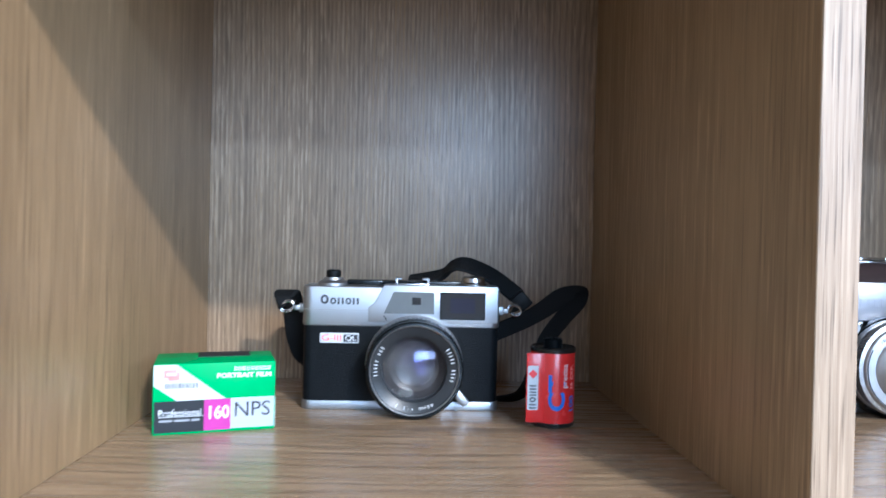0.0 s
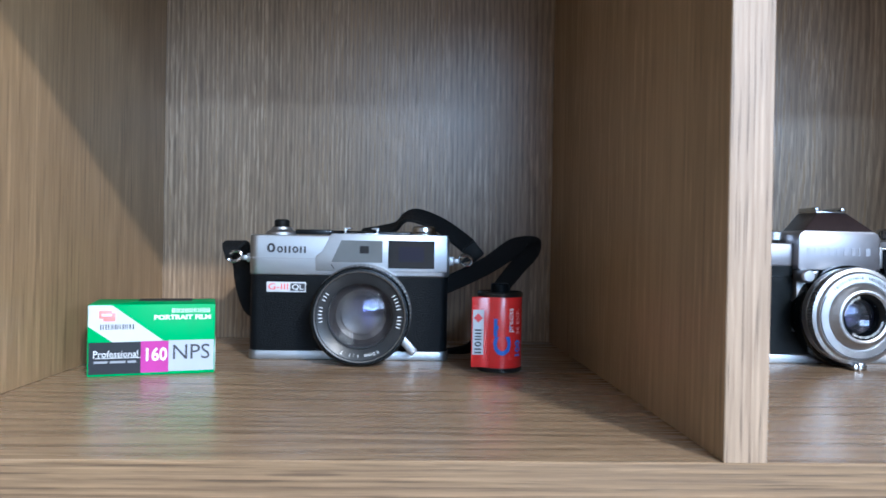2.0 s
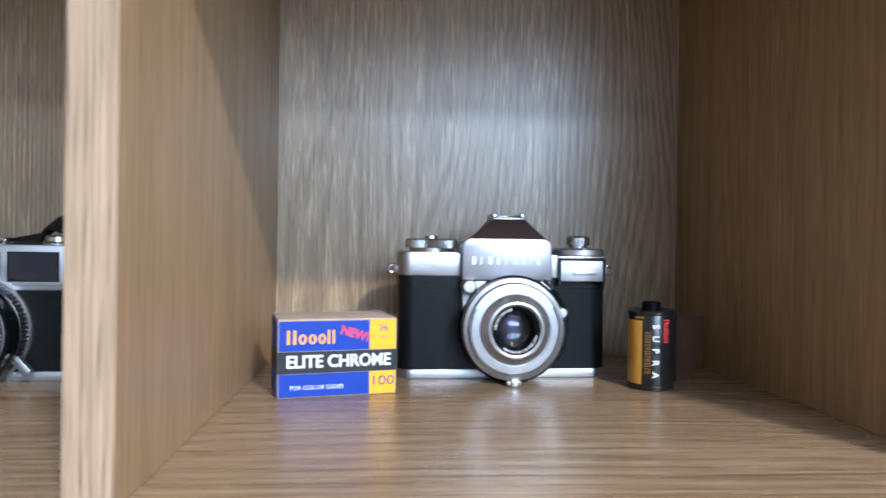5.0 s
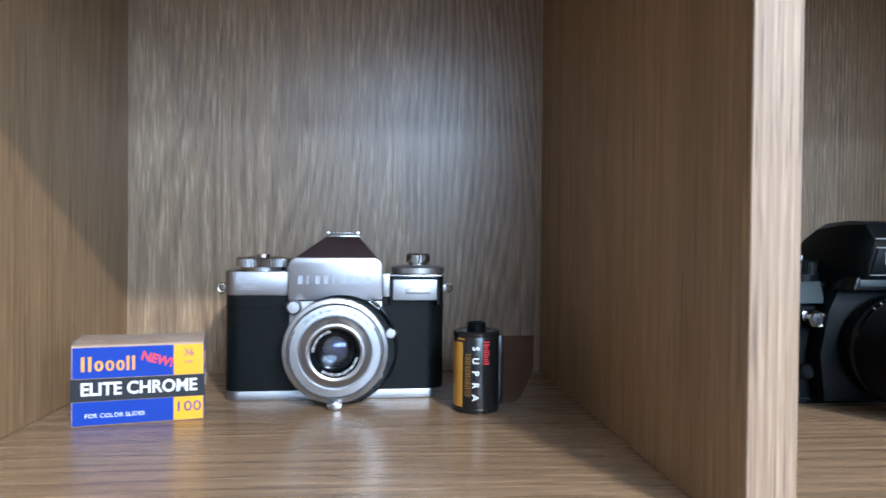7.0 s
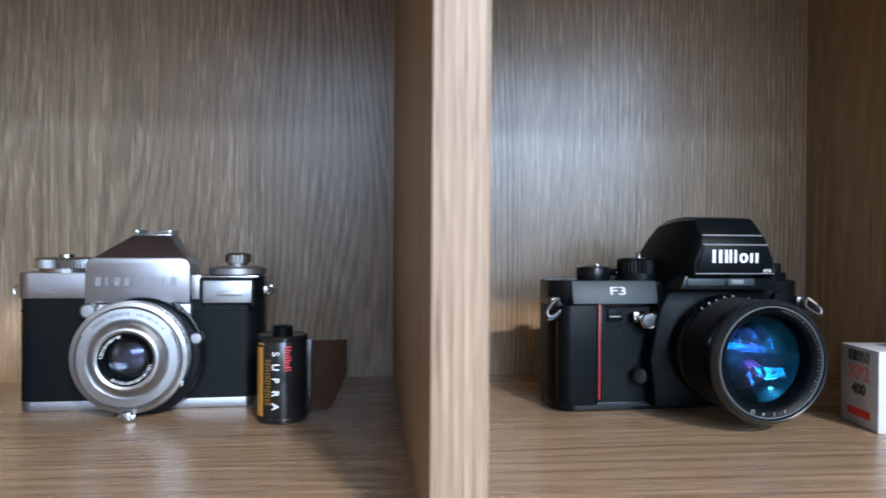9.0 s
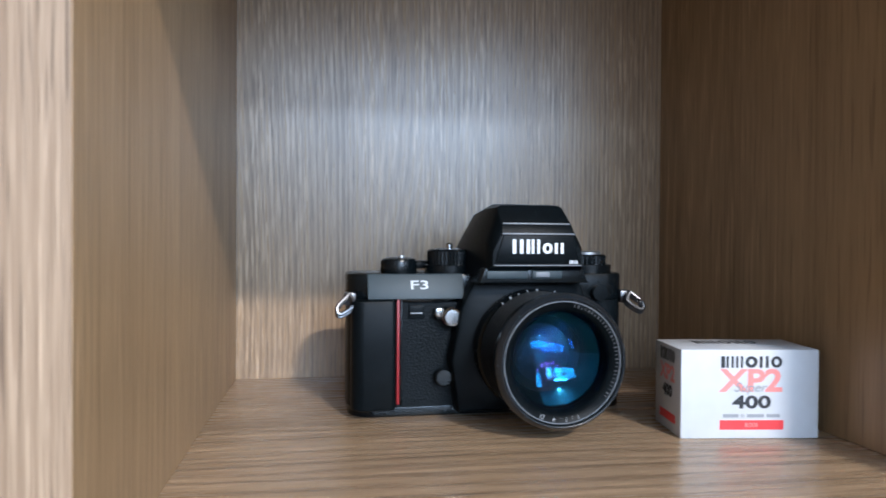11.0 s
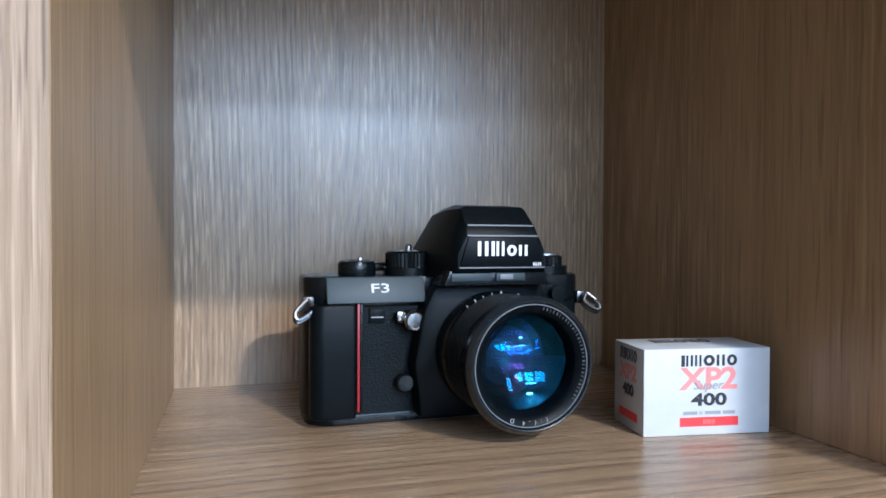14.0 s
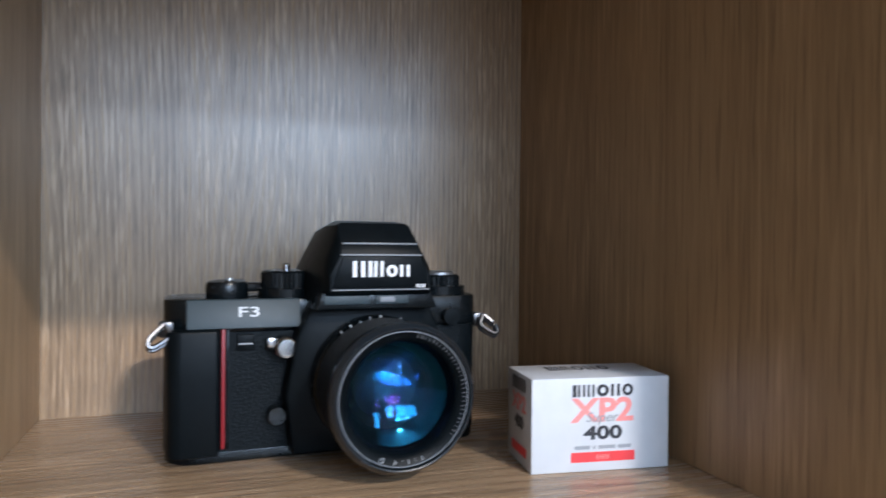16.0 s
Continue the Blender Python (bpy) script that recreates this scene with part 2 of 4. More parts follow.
face_clear = coated_surface("front_lens_face", (0.85, 0.88, 1.0), 0.035)
face_violet = coated_surface("violet_lens_face", (0.30, 0.32, 0.9), 0.09)
face_amber = coated_surface("amber_lens_face", (0.9, 0.75, 0.6), 0.02)
face_cyan = coated_surface("cyan_lens_face", (0.06, 0.50, 1.0), 0.095)
face_blue = coated_surface("blue_lens_face", (0.06, 0.22, 1.0), 0.045)
face_magenta = coated_surface("magenta_lens_face", (0.55, 0.16, 0.9), 0.025)
engraving = plain("engraved_grey", (0.07, 0.07, 0.075), 0.5)
coat_grey = coated("grey_coated_glass", (0.6, 0.62, 1.0), (0.010, 0.010, 0.012), 1.7, 0.05)


# ---- builders ----
def part(name, bm, material, parent=None, label="", smooth=True):
    """Links a bmesh as one mesh object, under a thing or part."""
    me = bpy.data.meshes.new(name)
    bmesh.ops.recalc_face_normals(bm, faces=bm.faces)
    bm.to_mesh(me)
    bm.free()
    if smooth:
        me.shade_smooth()
        me.set_sharp_from_angle(angle=radians(32))
    me.materials.append(material)
    ob = new(name, me)
    ob.parent = parent
    return tagged(ob, label)


def thing(name, m, label, category, group=""):
    ob = new(name)
    ob.empty_display_size = 0.02
    ob.matrix_basis = m
    return tagged(ob, label, category, group)


def join(*bms):
    out = bms[0]
    for b in bms[1:]:
        me = bpy.data.meshes.new("join")
        b.to_mesh(me)
        b.free()
        out.from_mesh(me)
        bpy.data.meshes.remove(me)
    return out


def box(x0, x1, y0, y1, z0, z1, bev=0.0, seg=2):
    bm = bmesh.new()
    bmesh.ops.create_cube(bm, size=1.0)
    for v in bm.verts:
        v.co = (x0 + (v.co.x + 0.5) * (x1 - x0), y0 + (v.co.y + 0.5) * (y1 - y0), z0 + (v.co.z + 0.5) * (z1 - z0))
    if bev:
        bmesh.ops.bevel(bm, geom=bm.edges[:], offset=bev, segments=seg, profile=0.5, affect="EDGES")
    return bm


def slab(outline, y0, y1, bev=0.0, axis="y"):
    """An outline in x and z (axis y) or x and y (axis z) given thickness along the axis."""
    bm = bmesh.new()
    put = (lambda a, b, d: (a, d, b)) if axis == "y" else (lambda a, b, d: (a, b, d))
    lo = [bm.verts.new(put(a, b, y0)) for a, b in outline]
    hi = [bm.verts.new(put(a, b, y1)) for a, b in outline]
    n = len(outline)
    bm.faces.new(lo)
    bm.faces.new(hi)
    for i in range(n):
        bm.faces.new((lo[i], lo[(i + 1) % n], hi[(i + 1) % n], hi[i]))
    bmesh.ops.recalc_face_normals(bm, faces=bm.faces)
    if bev:
        ends = [e for e in bm.edges if abs((e.verts[0].co - e.verts[1].co)["xyz".index(axis)]) < 1e-7]
        bmesh.ops.bevel(bm, geom=ends, offset=bev, segments=2, profile=0.5, affect="EDGES")
    return bm


def stadium(x0, x1, y0, y1, r0, r1, n=8):
    """An outline in x and y with rounded ends: r0 at the left corners, r1 at the right."""
    pts = []
    for cx, cy, r, a in ((x0 + r0, y0 + r0, r0, 180), (x1 - r1, y0 + r1, r1, 270), (x1 - r1, y1 - r1, r1, 0), (x0 + r0, y1 - r0, r0, 90)):
        for i in range(n + 1):
            w = radians(a + 90 * i / n)
            pts.append((cx + r * math.cos(w), cy + r * math.sin(w)))
    return pts


def lathe(profile, c, axis="-y", n=72, knurl=0):
    """Turns (radius, reach) pairs about an axis through c: '-y' reaches towards the viewer, 'z' upwards."""
    bm = bmesh.new()
    rings = []
    for k, (r, d) in enumerate(profile):
        if r < 1e-6:
            p = (c[0], c[1] - d, c[2]) if axis == "-y" else (c[0], c[1], c[2] + d)
            rings.append([bm.verts.new(p)])
            continue
        ring = []
        for i in range(n):
            w = 2 * math.pi * i / n
            rr = r * (0.965 if knurl and k in (knurl, knurl + 1) and i % 2 else 1)
            a, b = rr * math.cos(w), rr * math.sin(w)
            ring.append(bm.verts.new((c[0] + a, c[1] - d, c[2] + b) if axis == "-y" else (c[0] + a, c[1] + b, c[2] + d)))
        rings.append(ring)
    for p, q in zip(rings, rings[1:]):
        for i in range(n):
            j = (i + 1) % n
            if len(p) == 1 and len(q) == 1:
                continue
            if len(p) == 1:
                bm.faces.new((p[0], q[i], q[j]))
            elif len(q) == 1:
                bm.faces.new((p[i], p[j], q[0]))
            else:
                bm.faces.new((p[i], p[j], q[j], q[i]))
    return bm


def cap(r, d0, h, c, steps=9):
    """One face of a lens, a thin cup of radius r whose middle stands h proud of its rim (or sunk, below zero)."""
    return lathe([(r * (1 - k / steps), d0 + h * (1 - (1 - k / steps) ** 2)) for k in range(steps)] + [(0, d0 + h)], c, "-y", 56)


def lens_face(name, bm, material, parent, label=""):
    ob = part(name, bm, material, parent, label)
    ob.visible_shadow = False
    return ob


def glide(pts, per=8):
    """A smooth line through points."""
    out, p = [], [Vector(q) for q in pts]
    for i in range(len(p) - 1):
        a, b, c, d = p[max(i - 1, 0)], p[i], p[i + 1], p[min(i + 2, len(p) - 1)]
        for k in range(per):
            t = k / per
            out.append(0.5 * ((2 * b) + (c - a) * t + (2 * a - 5 * b + 4 * c - d) * t * t + (3 * b - a - 3 * c + d) * t ** 3))
    return out + [p[-1]]


def ribbon(pts, across, thick, per=8):
    """A strap: centre points and, at each, the half-width vector."""
    line, side = glide(pts, per), glide(across, per)
    bm, rings = bmesh.new(), []
    for i, (c, s) in enumerate(zip(line, side)):
        way = (line[min(i + 1, len(line) - 1)] - line[max(i - 1, 0)]).normalized()
        up = way.cross(s).normalized() * thick / 2
        rings.append([bm.verts.new(c + q) for q in (s * 0.97 + up * 0.4, s * 0.85 + up, -s * 0.85 + up, -s * 0.97 + up * 0.4, -s * 0.97 - up * 0.4, -s * 0.85 - up, s * 0.85 - up, s * 0.97 - up * 0.4)])
    for p, q in zip(rings, rings[1:]):
        for k in range(8):
            bm.faces.new((p[k], p[(k + 1) % 8], q[(k + 1) % 8], q[k]))
    bm.faces.new(rings[0])
    bm.faces.new(rings[-1])
    return bm


def tube(pts, r, closed=False, n=8, per=6):
    line = glide(pts + pts[:1] if closed else pts, per)
    bm, rings = bmesh.new(), []
    for i, c in enumerate(line):
        way = (line[min(i + 1, len(line) - 1)] - line[max(i - 1, 0)]).normalized()
        a = way.orthogonal().normalized()
        if rings and abs(a.dot(last)) < 0.9:
            a = (last - way * last.dot(way)).normalized()
        last = a
        b = way.cross(a)
        rings.append([bm.verts.new(c + r * (a * math.cos(2 * math.pi * k / n) + b * math.sin(2 * math.pi * k / n))) for k in range(n)])
    for p, q in zip(rings, rings[1:]):
        for k in range(n):
            bm.faces.new((p[k], p[(k + 1) % n], q[(k + 1) % n], q[k]))
    if not closed:
        bm.faces.new(rings[0])
        bm.faces.new(rings[-1])
    return bm


def letters(text, size, width=None, depth=0.00012, align="CENTER", shear=0.0, bold=0.0):
    """Words in the built-in font as a bmesh that stands in x and z, facing -y, middle of the line at the origin."""
    cu = bpy.data.curves.new("letters", "FONT")
    cu.body, cu.size, cu.extrude, cu.align_x, cu.align_y, cu.resolution_u = text, size, depth / 2, align, "CENTER", 3
    cu.shear, cu.offset = shear, bold
    ob = new("letters", cu)
    me = bpy.data.meshes.new_from_object(ob.evaluated_get(bpy.context.evaluated_depsgraph_get()))
    bm = bmesh.new()
    bm.from_mesh(me)
    bpy.data.meshes.remove(me)
    bpy.data.objects.remove(ob)
    bpy.data.curves.remove(cu)
    xs = [v.co.x for v in bm.verts]
    k = width / (max(xs) - min(xs)) if width else 1.0
    for v in bm.verts:
        v.co = (v.co.x * k, -v.co.z, v.co.y)
    return bm


def ring_shape(x, w, lo, hi, stroke, depth):
    """An upright oval ring."""
    bm, rings = bmesh.new(), []
    for k in range(20):
        a = 2 * math.pi * k / 20
        ca, sa = math.cos(a), math.sin(a)
        rings.append([bm.verts.new((x + w / 2 + p * ca, y, (lo + hi) / 2 + q * sa)) for y in (-depth / 2, depth / 2) for p, q in ((w / 2, (hi - lo) / 2), (w / 2 - stroke, (hi - lo) / 2 - 0.8 * stroke))])
    for p, q in zip(rings, rings[1:] + rings[:1]):
        for k, n in ((0, 1), (1, 3), (3, 2), (2, 0)):
            bm.faces.new((p[k], p[n], q[n], q[k]))
    return bm


def bars(spec, height, gap, depth=0.00012):
    """A word as plain shapes: (width, share of the height) for each pair of bars; a third entry makes it a ring."""
    total = sum(q[0] for q in spec) + gap * (len(spec) - 1)
    out, x = None, -total / 2
    for w, h, *kind in spec:
        lo, z1 = -height / 2, height * (h - 0.5)
        stroke = 0.28 * w
        if kind:
            made = [ring_shape(x, 0.94 * w, lo, z1, stroke, depth)]
        else:
            cuts = [(0, w)] if w > 2 * height or w < 0.4 * height else [(0, stroke), (0.88 * w - stroke, 0.88 * w)]
            made = [slab([(x + p, lo), (x + q, lo), (x + q, z1), (x + p, z1)], -depth / 2, depth / 2) for p, q in cuts]
        for bar in made:
            out = bar if out is None else join(out, bar)
        x += w + gap
    return out


def pieces(name, bm, material, parent):
    """Links each separate piece of a bmesh as a part of its own."""
    bm.faces.ensure_lookup_table()
    seen = set()
    for face in bm.faces:
        if face in seen:
            continue
        isle, queue = [], [face]
        seen.add(face)
        while queue:
            f = queue.pop()
            isle.append(f)
            for e in f.edges:
                for g in e.link_faces:
                    if g not in seen:
                        seen.add(g)
                        queue.append(g)
        one, verts = bmesh.new(), {}
        for f in isle:
            for v in f.verts:
                if v not in verts:
                    verts[v] = one.verts.new(v.co)
            one.faces.new([verts[v] for v in f.verts])
        part(name, one, material, parent)
    bm.free()


def moved(bm, m):
    bmesh.ops.transform(bm, matrix=m, verts=bm.verts)
    return bm


def wrapped(bm, r, at, z, turn=0.0):
    """Lays a flat bmesh (x, z) round an upright cylinder of radius r, its middle at the angle `at` (0 faces -y, + to the right)."""
    ca, sa = math.cos(radians(turn)), math.sin(radians(turn))
    for v in bm.verts:
        a, b, d = v.co.x * ca - v.co.z * sa, v.co.x * sa + v.co.z * ca, -v.co.y
        w = radians(at) + a / r
        v.co = ((r + d) * math.sin(w), -(r + d) * math.cos(w), z + b)
    return bm


def round_letters(text, r, size, c, reach, start, step, inward=True):
    """Letters round a lens rim, on a ring of radius r about c; start and step in degrees, clockwise from the top."""
    out = None
    for i, ch in enumerate(text):
        if ch == " ":
            continue
        q = letters(ch, size)
        w = radians(start + step * i)
        moved(q, Matrix.Translation((c[0] + r * math.sin(w), c[1] - reach, c[2] + r * math.cos(w))) @ Matrix.Rotation(w + (0 if step > 0 else math.pi), 4, "Y"))
        out = q if out is None else join(out, q)
    return out


def round_bars(n, r, size, c, reach, start, step):
    out = None
    for i in range(n):
        w = radians(start + step * i)
        q = box(-size * 0.12, size * (0.05 + 0.13 * (i % 3 == 1)), -0.00006, 0.00006, -size * 0.42, size * (0.40 - 0.12 * (i % 4 == 2)))
        moved(q, Matrix.Translation((c[0] + r * math.sin(w), c[1] - reach, c[2] + r * math.cos(w))) @ Matrix.Rotation(w, 4, "Y"))
        out = q if out is None else join(out, q)
    return out


# ---- the room round the shelf ----
def structure(name, bm, mat, label):
    return tagged(part(name, bm, mat, None, smooth=False), label, "", "", "structure")


structure("floor", box(-2.4, 3.2, -3.0, 0.4, -1.02, -0.92), room_floor_mat, "brown wooden room floor below the bookcase")
structure("ceiling", box(-2.4, 3.2, -3.0, 0.4, 1.76, 1.86), wall_paint, "white painted room ceiling")
structure("wall_north", box(-2.4, 3.2, 0.40, 0.50, -0.92, 1.76), wall_paint, "plain pale wall behind the bookcase")
structure("wall_west", box(-2.5, -2.4, -3.0, 0.4, -0.92, 1.76), wall_paint, "plain pale side wall of the room")
structure("wall_east", box(3.2, 3.3, -3.0, 0.4, -0.92, 1.76), wall_paint, "plain pale side wall of the room")
structure("wall_south", box(-2.4, 3.2, -3.1, -3.0, -0.92, 1.76), wall_paint, "plain pale wall opposite the bookcase")

# ---- the bookcase: three open bays ----
X0, X1, X2, X3, X4, X5 = -0.1402, 0.1407, 0.1552, 0.4420, 0.4584, 0.7444
FRONT, BACK, TOP = -0.0022, 0.2825, 0.31
bookcase = thing("bookcase", pose(0, 0, -0.92), "oak-veneered bookcase with three open square bays", "bookcase")


def board(name, x0, x1, y0, y1, z0, z1, mat, edge=None, label=""):
    """A board with a banded front edge, 0.6 mm thick, a little proud at its rounded corners."""
    ob = part(name, box(x0, x1, y0 + (0.0006 if edge else 0), y1, z0 + 0.92, z1 + 0.92, 0.0004, 1), mat, bookcase, label)
    if edge:
        band = part("edge_band", box(x0, x1, y0, y0 + 0.0006, z0 + 0.92, z1 + 0.92, 0.00025, 1), edge, ob, "paler oak edge band")
    return ob


board("side_panel", X0 - 0.0162, X0, FRONT, BACK, 0, TOP, oak_side, oak_edge)
board("divider", X1, X2, FRONT, BACK, 0, TOP, oak_side, oak_edge)
board("divider", X3, X4, -0.0008, BACK, 0, TOP, oak_side, oak_edge)
board("side_panel", X5, X5 + 0.0162, FRONT, BACK, 0, TOP, oak_side, oak_edge)
board("shelf_board", X0 - 0.0162, X5 + 0.0162, FRONT, BACK, -0.018, 0, oak_floor, oak_edge_level)
board("top_board", X0 - 0.0162, X5 + 0.0162, -0.167, BACK, TOP, TOP + 0.018, oak_floor, oak_edge_level)
board("back_panel", X0 - 0.0162, X5 + 0.0162, BACK, BACK + 0.006, -0.018, TOP + 0.018, oak_back)
board("lower_cabinet", X0 - 0.0162, X5 + 0.0162, 0.004, BACK, -0.92, -0.018, oak_side)


# ---- small shared parts ----
def ring_at(c, r, wire, turn):
    pts = [Matrix.Translation(c) @ turn @ Vector((r * math.cos(k * math.pi / 4), 0, r * 1.35 * math.sin(k * math.pi / 4))) for k in range(8)]
    return tube([tuple(p) for p in pts], wire, closed=True)


def put(bm, x, y, z, turn=None):
    return moved(bm, Matrix.Translation((x, y, z)) @ (turn or Matrix.Identity(4)))


def spun(deg):
    return Matrix.Rotation(radians(deg), 4, "Y")


# ---- first bay: silver rangefinder camera with its strap ----
def rangefinder():
    cam_ = thing("rangefinder_camera", pose(0.0018, 0.1900, 0, 0, 0, 0.5), "silver and black vintage rangefinder camera with a large lens", "camera", "vintage cameras on the shelf")
    plan = stadium(-0.0595, 0.0595, 0, 0.032, 0.006, 0.006)
    inner = stadium(-0.0590, 0.0590, 0.0005, 0.0315, 0.0058, 0.0058)
    part("base_plate", slab(plan, 0.0, 0.0055, 0.0007, "z"), matt_silver, cam_, "satin silver base plate")
    part("body", slab(inner, 0.0054, 0.0500, 0, "z"), leatherette, cam_, "body covered in black leatherette")
    cover = part("top_cover", slab(plan, 0.0500, 0.0738, 0.0012, "z"), matt_silver, cam_, "satin silver top cover")
    part("raised_panel", slab([(-0.0200, 0.0618), (-0.0165, 0.0640), (-0.0110, 0.0752), (0.0580, 0.0752), (0.0580, 0.0530), (-0.0200, 0.0530)], -0.0005, 0.026, 0.0005), matt_silver, cover)
    part("trim_line", box(-0.0590, -0.0195, -0.0003, 0.001, 0.0598, 0.0601), grey_ink, cover)
    w1 = part("rangefinder_window", slab([(-0.0108, 0.0582), (-0.0050, 0.0712), (0.0193, 0.0712), (0.0193, 0.0582)], -0.0009, 0.002), window_grey, cover, "frosted grey rangefinder window")
    part("inner_window", box(0.0060, 0.0112, -0.0012, 0.001, 0.0637, 0.0680), window_dark, w1)
    w2 = part("viewfinder_window", box(0.0233, 0.0497, -0.0009, 0.002, 0.0555, 0.0710), window_dark, cover, "dark glass viewfinder window")
    part("window_frame", join(box(0.0228, 0.0502, -0.0011, 0.0, 0.0550, 0.0558), box(0.0228, 0.0502, -0.0011, 0.0, 0.0707, 0.0715), box(0.0228, 0.0236, -0.0011, 0.0, 0.0558, 0.0707), box(0.0494, 0.0502, -0.0011, 0.0, 0.0558, 0.0707)), black_paint, w2)
    part("inner_frame", box(0.0290, 0.0440, -0.0010, 0.0005, 0.0590, 0.0680), coat_grey, w2)
    pieces("lettering_mark", put(bars([(0.0052, 1, "ring"), (0.0038, 0.7, "ring"), (0.0040, 0.7), (0.0038, 0.7, "ring"), (0.0040, 0.7)], 0.0056, 0.0006), -0.0370, -0.0004, 0.0660), black_ink, cover)
    badge = part("badge", box(-0.0485, -0.0255, -0.0007, 0.001, 0.0400, 0.0460, 0.0003), white_card, cam_, "small white badge with red and black lettering")
    part("badge_letter", put(letters("G-III", 0.0052, 0.0115), -0.0415, -0.0008, 0.0430), red_ink, badge)
    part("badge_block", box(-0.0345, -0.0260, -0.0009, 0.0005, 0.0408, 0.0452), black_ink, badge)
    part("badge_letter", put(letters("QL", 0.0044, 0.0065), -0.0302, -0.0011, 0.0430), white_ink, badge)
    # top controls
    rel = part("shutter_release", lathe([(0, 0), (0.0092, 0), (0.0092, 0.0018), (0.0078, 0.0030), (0.0062, 0.0036), (0.0058, 0.0050), (0, 0.0050)], (-0.0424, 0.013, 0.0736), "z", 40), satin_chrome, cam_, "satin chrome release collar")
    part("soft_button", lathe([(0, 0), (0.0042, 0), (0.0045, 0.0015), (0.0045, 0.0040), (0.0036, 0.0048), (0, 0.0045)], (-0.0424, 0.013, 0.0785), "z", 32), black_rubber, rel, "black soft-release button")
    part("advance_lever", join(box(-0.034, -0.012, 0.010, 0.018, 0.0745, 0.0775, 0.0008), box(-0.016, 0.040, 0.014, 0.024, 0.0745, 0.0772, 0.0008)), black_paint, cam_, "flat black film advance lever")
    shoe = part("accessory_shoe", join(box(-0.0045, 0.0165, 0.009, 0.024, 0.0746, 0.0758, 0.0003), box(-0.0045, -0.0030, 0.009, 0.024, 0.0755, 0.0790, 0.0003), box(0.0150, 0.0165, 0.009, 0.024, 0.0755, 0.0790, 0.0003), box(-0.0045, -0.0005, 0.009, 0.024, 0.0782, 0.0790), box(0.0125, 0.0165, 0.009, 0.024, 0.0782, 0.0790)), bright_chrome, cam_, "chrome accessory shoe")
    part("shoe_contact", box(0.0035, 0.0085, 0.0095, 0.020, 0.0756, 0.0770, 0.0003), black_matt, shoe)
    part("rewind_knob", lathe([(0, 0), (0.0085, 0), (0.0085, 0.0012), (0.0075, 0.0022), (0.0072, 0.0048), (0.0058, 0.0058), (0, 0.0060)], (0.0440, 0.013, 0.0750), "z", 40), bright_chrome, cam_, "round chrome rewind knob")
    for s in (-1, 1):
        lug = part("strap_lug", join(box(s * 0.0592 - 0.0035, s * 0.0592 + 0.0035, 0.010, 0.0125, 0.0570, 0.0625, 0.0006), box(s * 0.064 - 0.0018, s * 0.064 + 0.0018, 0.010, 0.012, 0.0582, 0.0612, 0.0005)), satin_chrome, cam_)
        part("split_ring", join(ring_at((s * 0.0700, 0.011, 0.0600), 0.0030, 0.0006, spun(90 + s * 22)), ring_at((s * 0.0702, 0.0125, 0.0608), 0.0030, 0.0006, spun(90 + s * 22))), bright_chrome, lug, "chrome split ring")
    # lens
    c = (0.0080, 0.0, 0.0282)
    part("lens_flange", lathe([(0, 0), (0.0292, 0), (0.0292, 0.0030), (0.0285, 0.0038), (0, 0.0038)], c), satin_chrome, cam_)
    lens = part("lens", lathe([(0.0280, 0.0036), (0.0287, 0.0045), (0.0287, 0.0110), (0.0280, 0.0118), (0.0276, 0.0120)], c, knurl=1, n=140), ring_steel, cam_, "large round lens with chrome and black rings")
    part("focus_ring", lathe([(0.0276, 0.0118), (0.0281, 0.0124), (0.0281, 0.0165), (0.0277, 0.0172), (0.0279, 0.0178), (0.0279, 0.0232), (0.0270, 0.0245), (0.0262, 0.0246), (0.0258, 0.0238)], c), black_paint, lens, "black enamelled focusing ring")
    part("filter_rim", lathe([(0.0259, 0.0238), (0.0255, 0.0242), (0.0250, 0.0238), (0.0250, 0.0228)], c), satin_chrome, lens, "thin bright rim")
    part("name_ring", lathe([(0.0250, 0.0232), (0.0246, 0.0226), (0.0195, 0.0205), (0.0188, 0.0200), (0.0188, 0.0150), (0.0182, 0.0150)], c), plain("worn_grey_enamel", (0.022, 0.024, 0.026), 0.34, spec=0.4, vary=0.15), lens)
    part("ring_text", round_letters("40mm 1:1.7", 0.0222, 0.0029, c, 0.0223, 152, 6.0), white_ink, lens)
    for n, start in ((5, 262), (3, 294), (5, 58), (4, 90)):
        for k in range(n):
            part("ring_mark", round_bars(1, 0.0222, 0.0026, c, 0.0223, start + 5.2 * k, 0), white_ink, lens)
    lens_face("front_element", cap(0.0188, 0.0152, 0.0042, c), face_clear, lens, "clear front lens element")
    lens_face("second_element", cap(0.0180, 0.0144, -0.0022, c), face_amber, lens)
    part("inner_barrel", lathe([(0.0182, 0.0142), (0.0150, 0.0118), (0.0146, 0.0110), (0.0120, 0.0096), (0.0118, 0.0090), (0.0100, 0.0080), (0, 0.0079)], c), plain("inner_barrel_grey", (0.020, 0.020, 0.023), 0.42), lens)
    lens_face("rear_element", cap(0.0118, 0.0094, 0.0030, c), face_violet, lens, "violet-coated inner element")
    part("focus_lever", put(box(-0.0024, 0.0024, -0.002, 0.002, -0.0060, 0.0055, 0.0008), 0.0352, -0.0090, 0.0105, spun(-42)), satin_chrome, lens, "chrome lever beside the lens")
    part("index_mark", put(box(-0.0003, 0.0003, -0.0002, 0.0002, -0.0016, 0.0016), -0.0100, -0.0004, 0.0555, spun(-35)), black_ink, cam_)
    return cam_


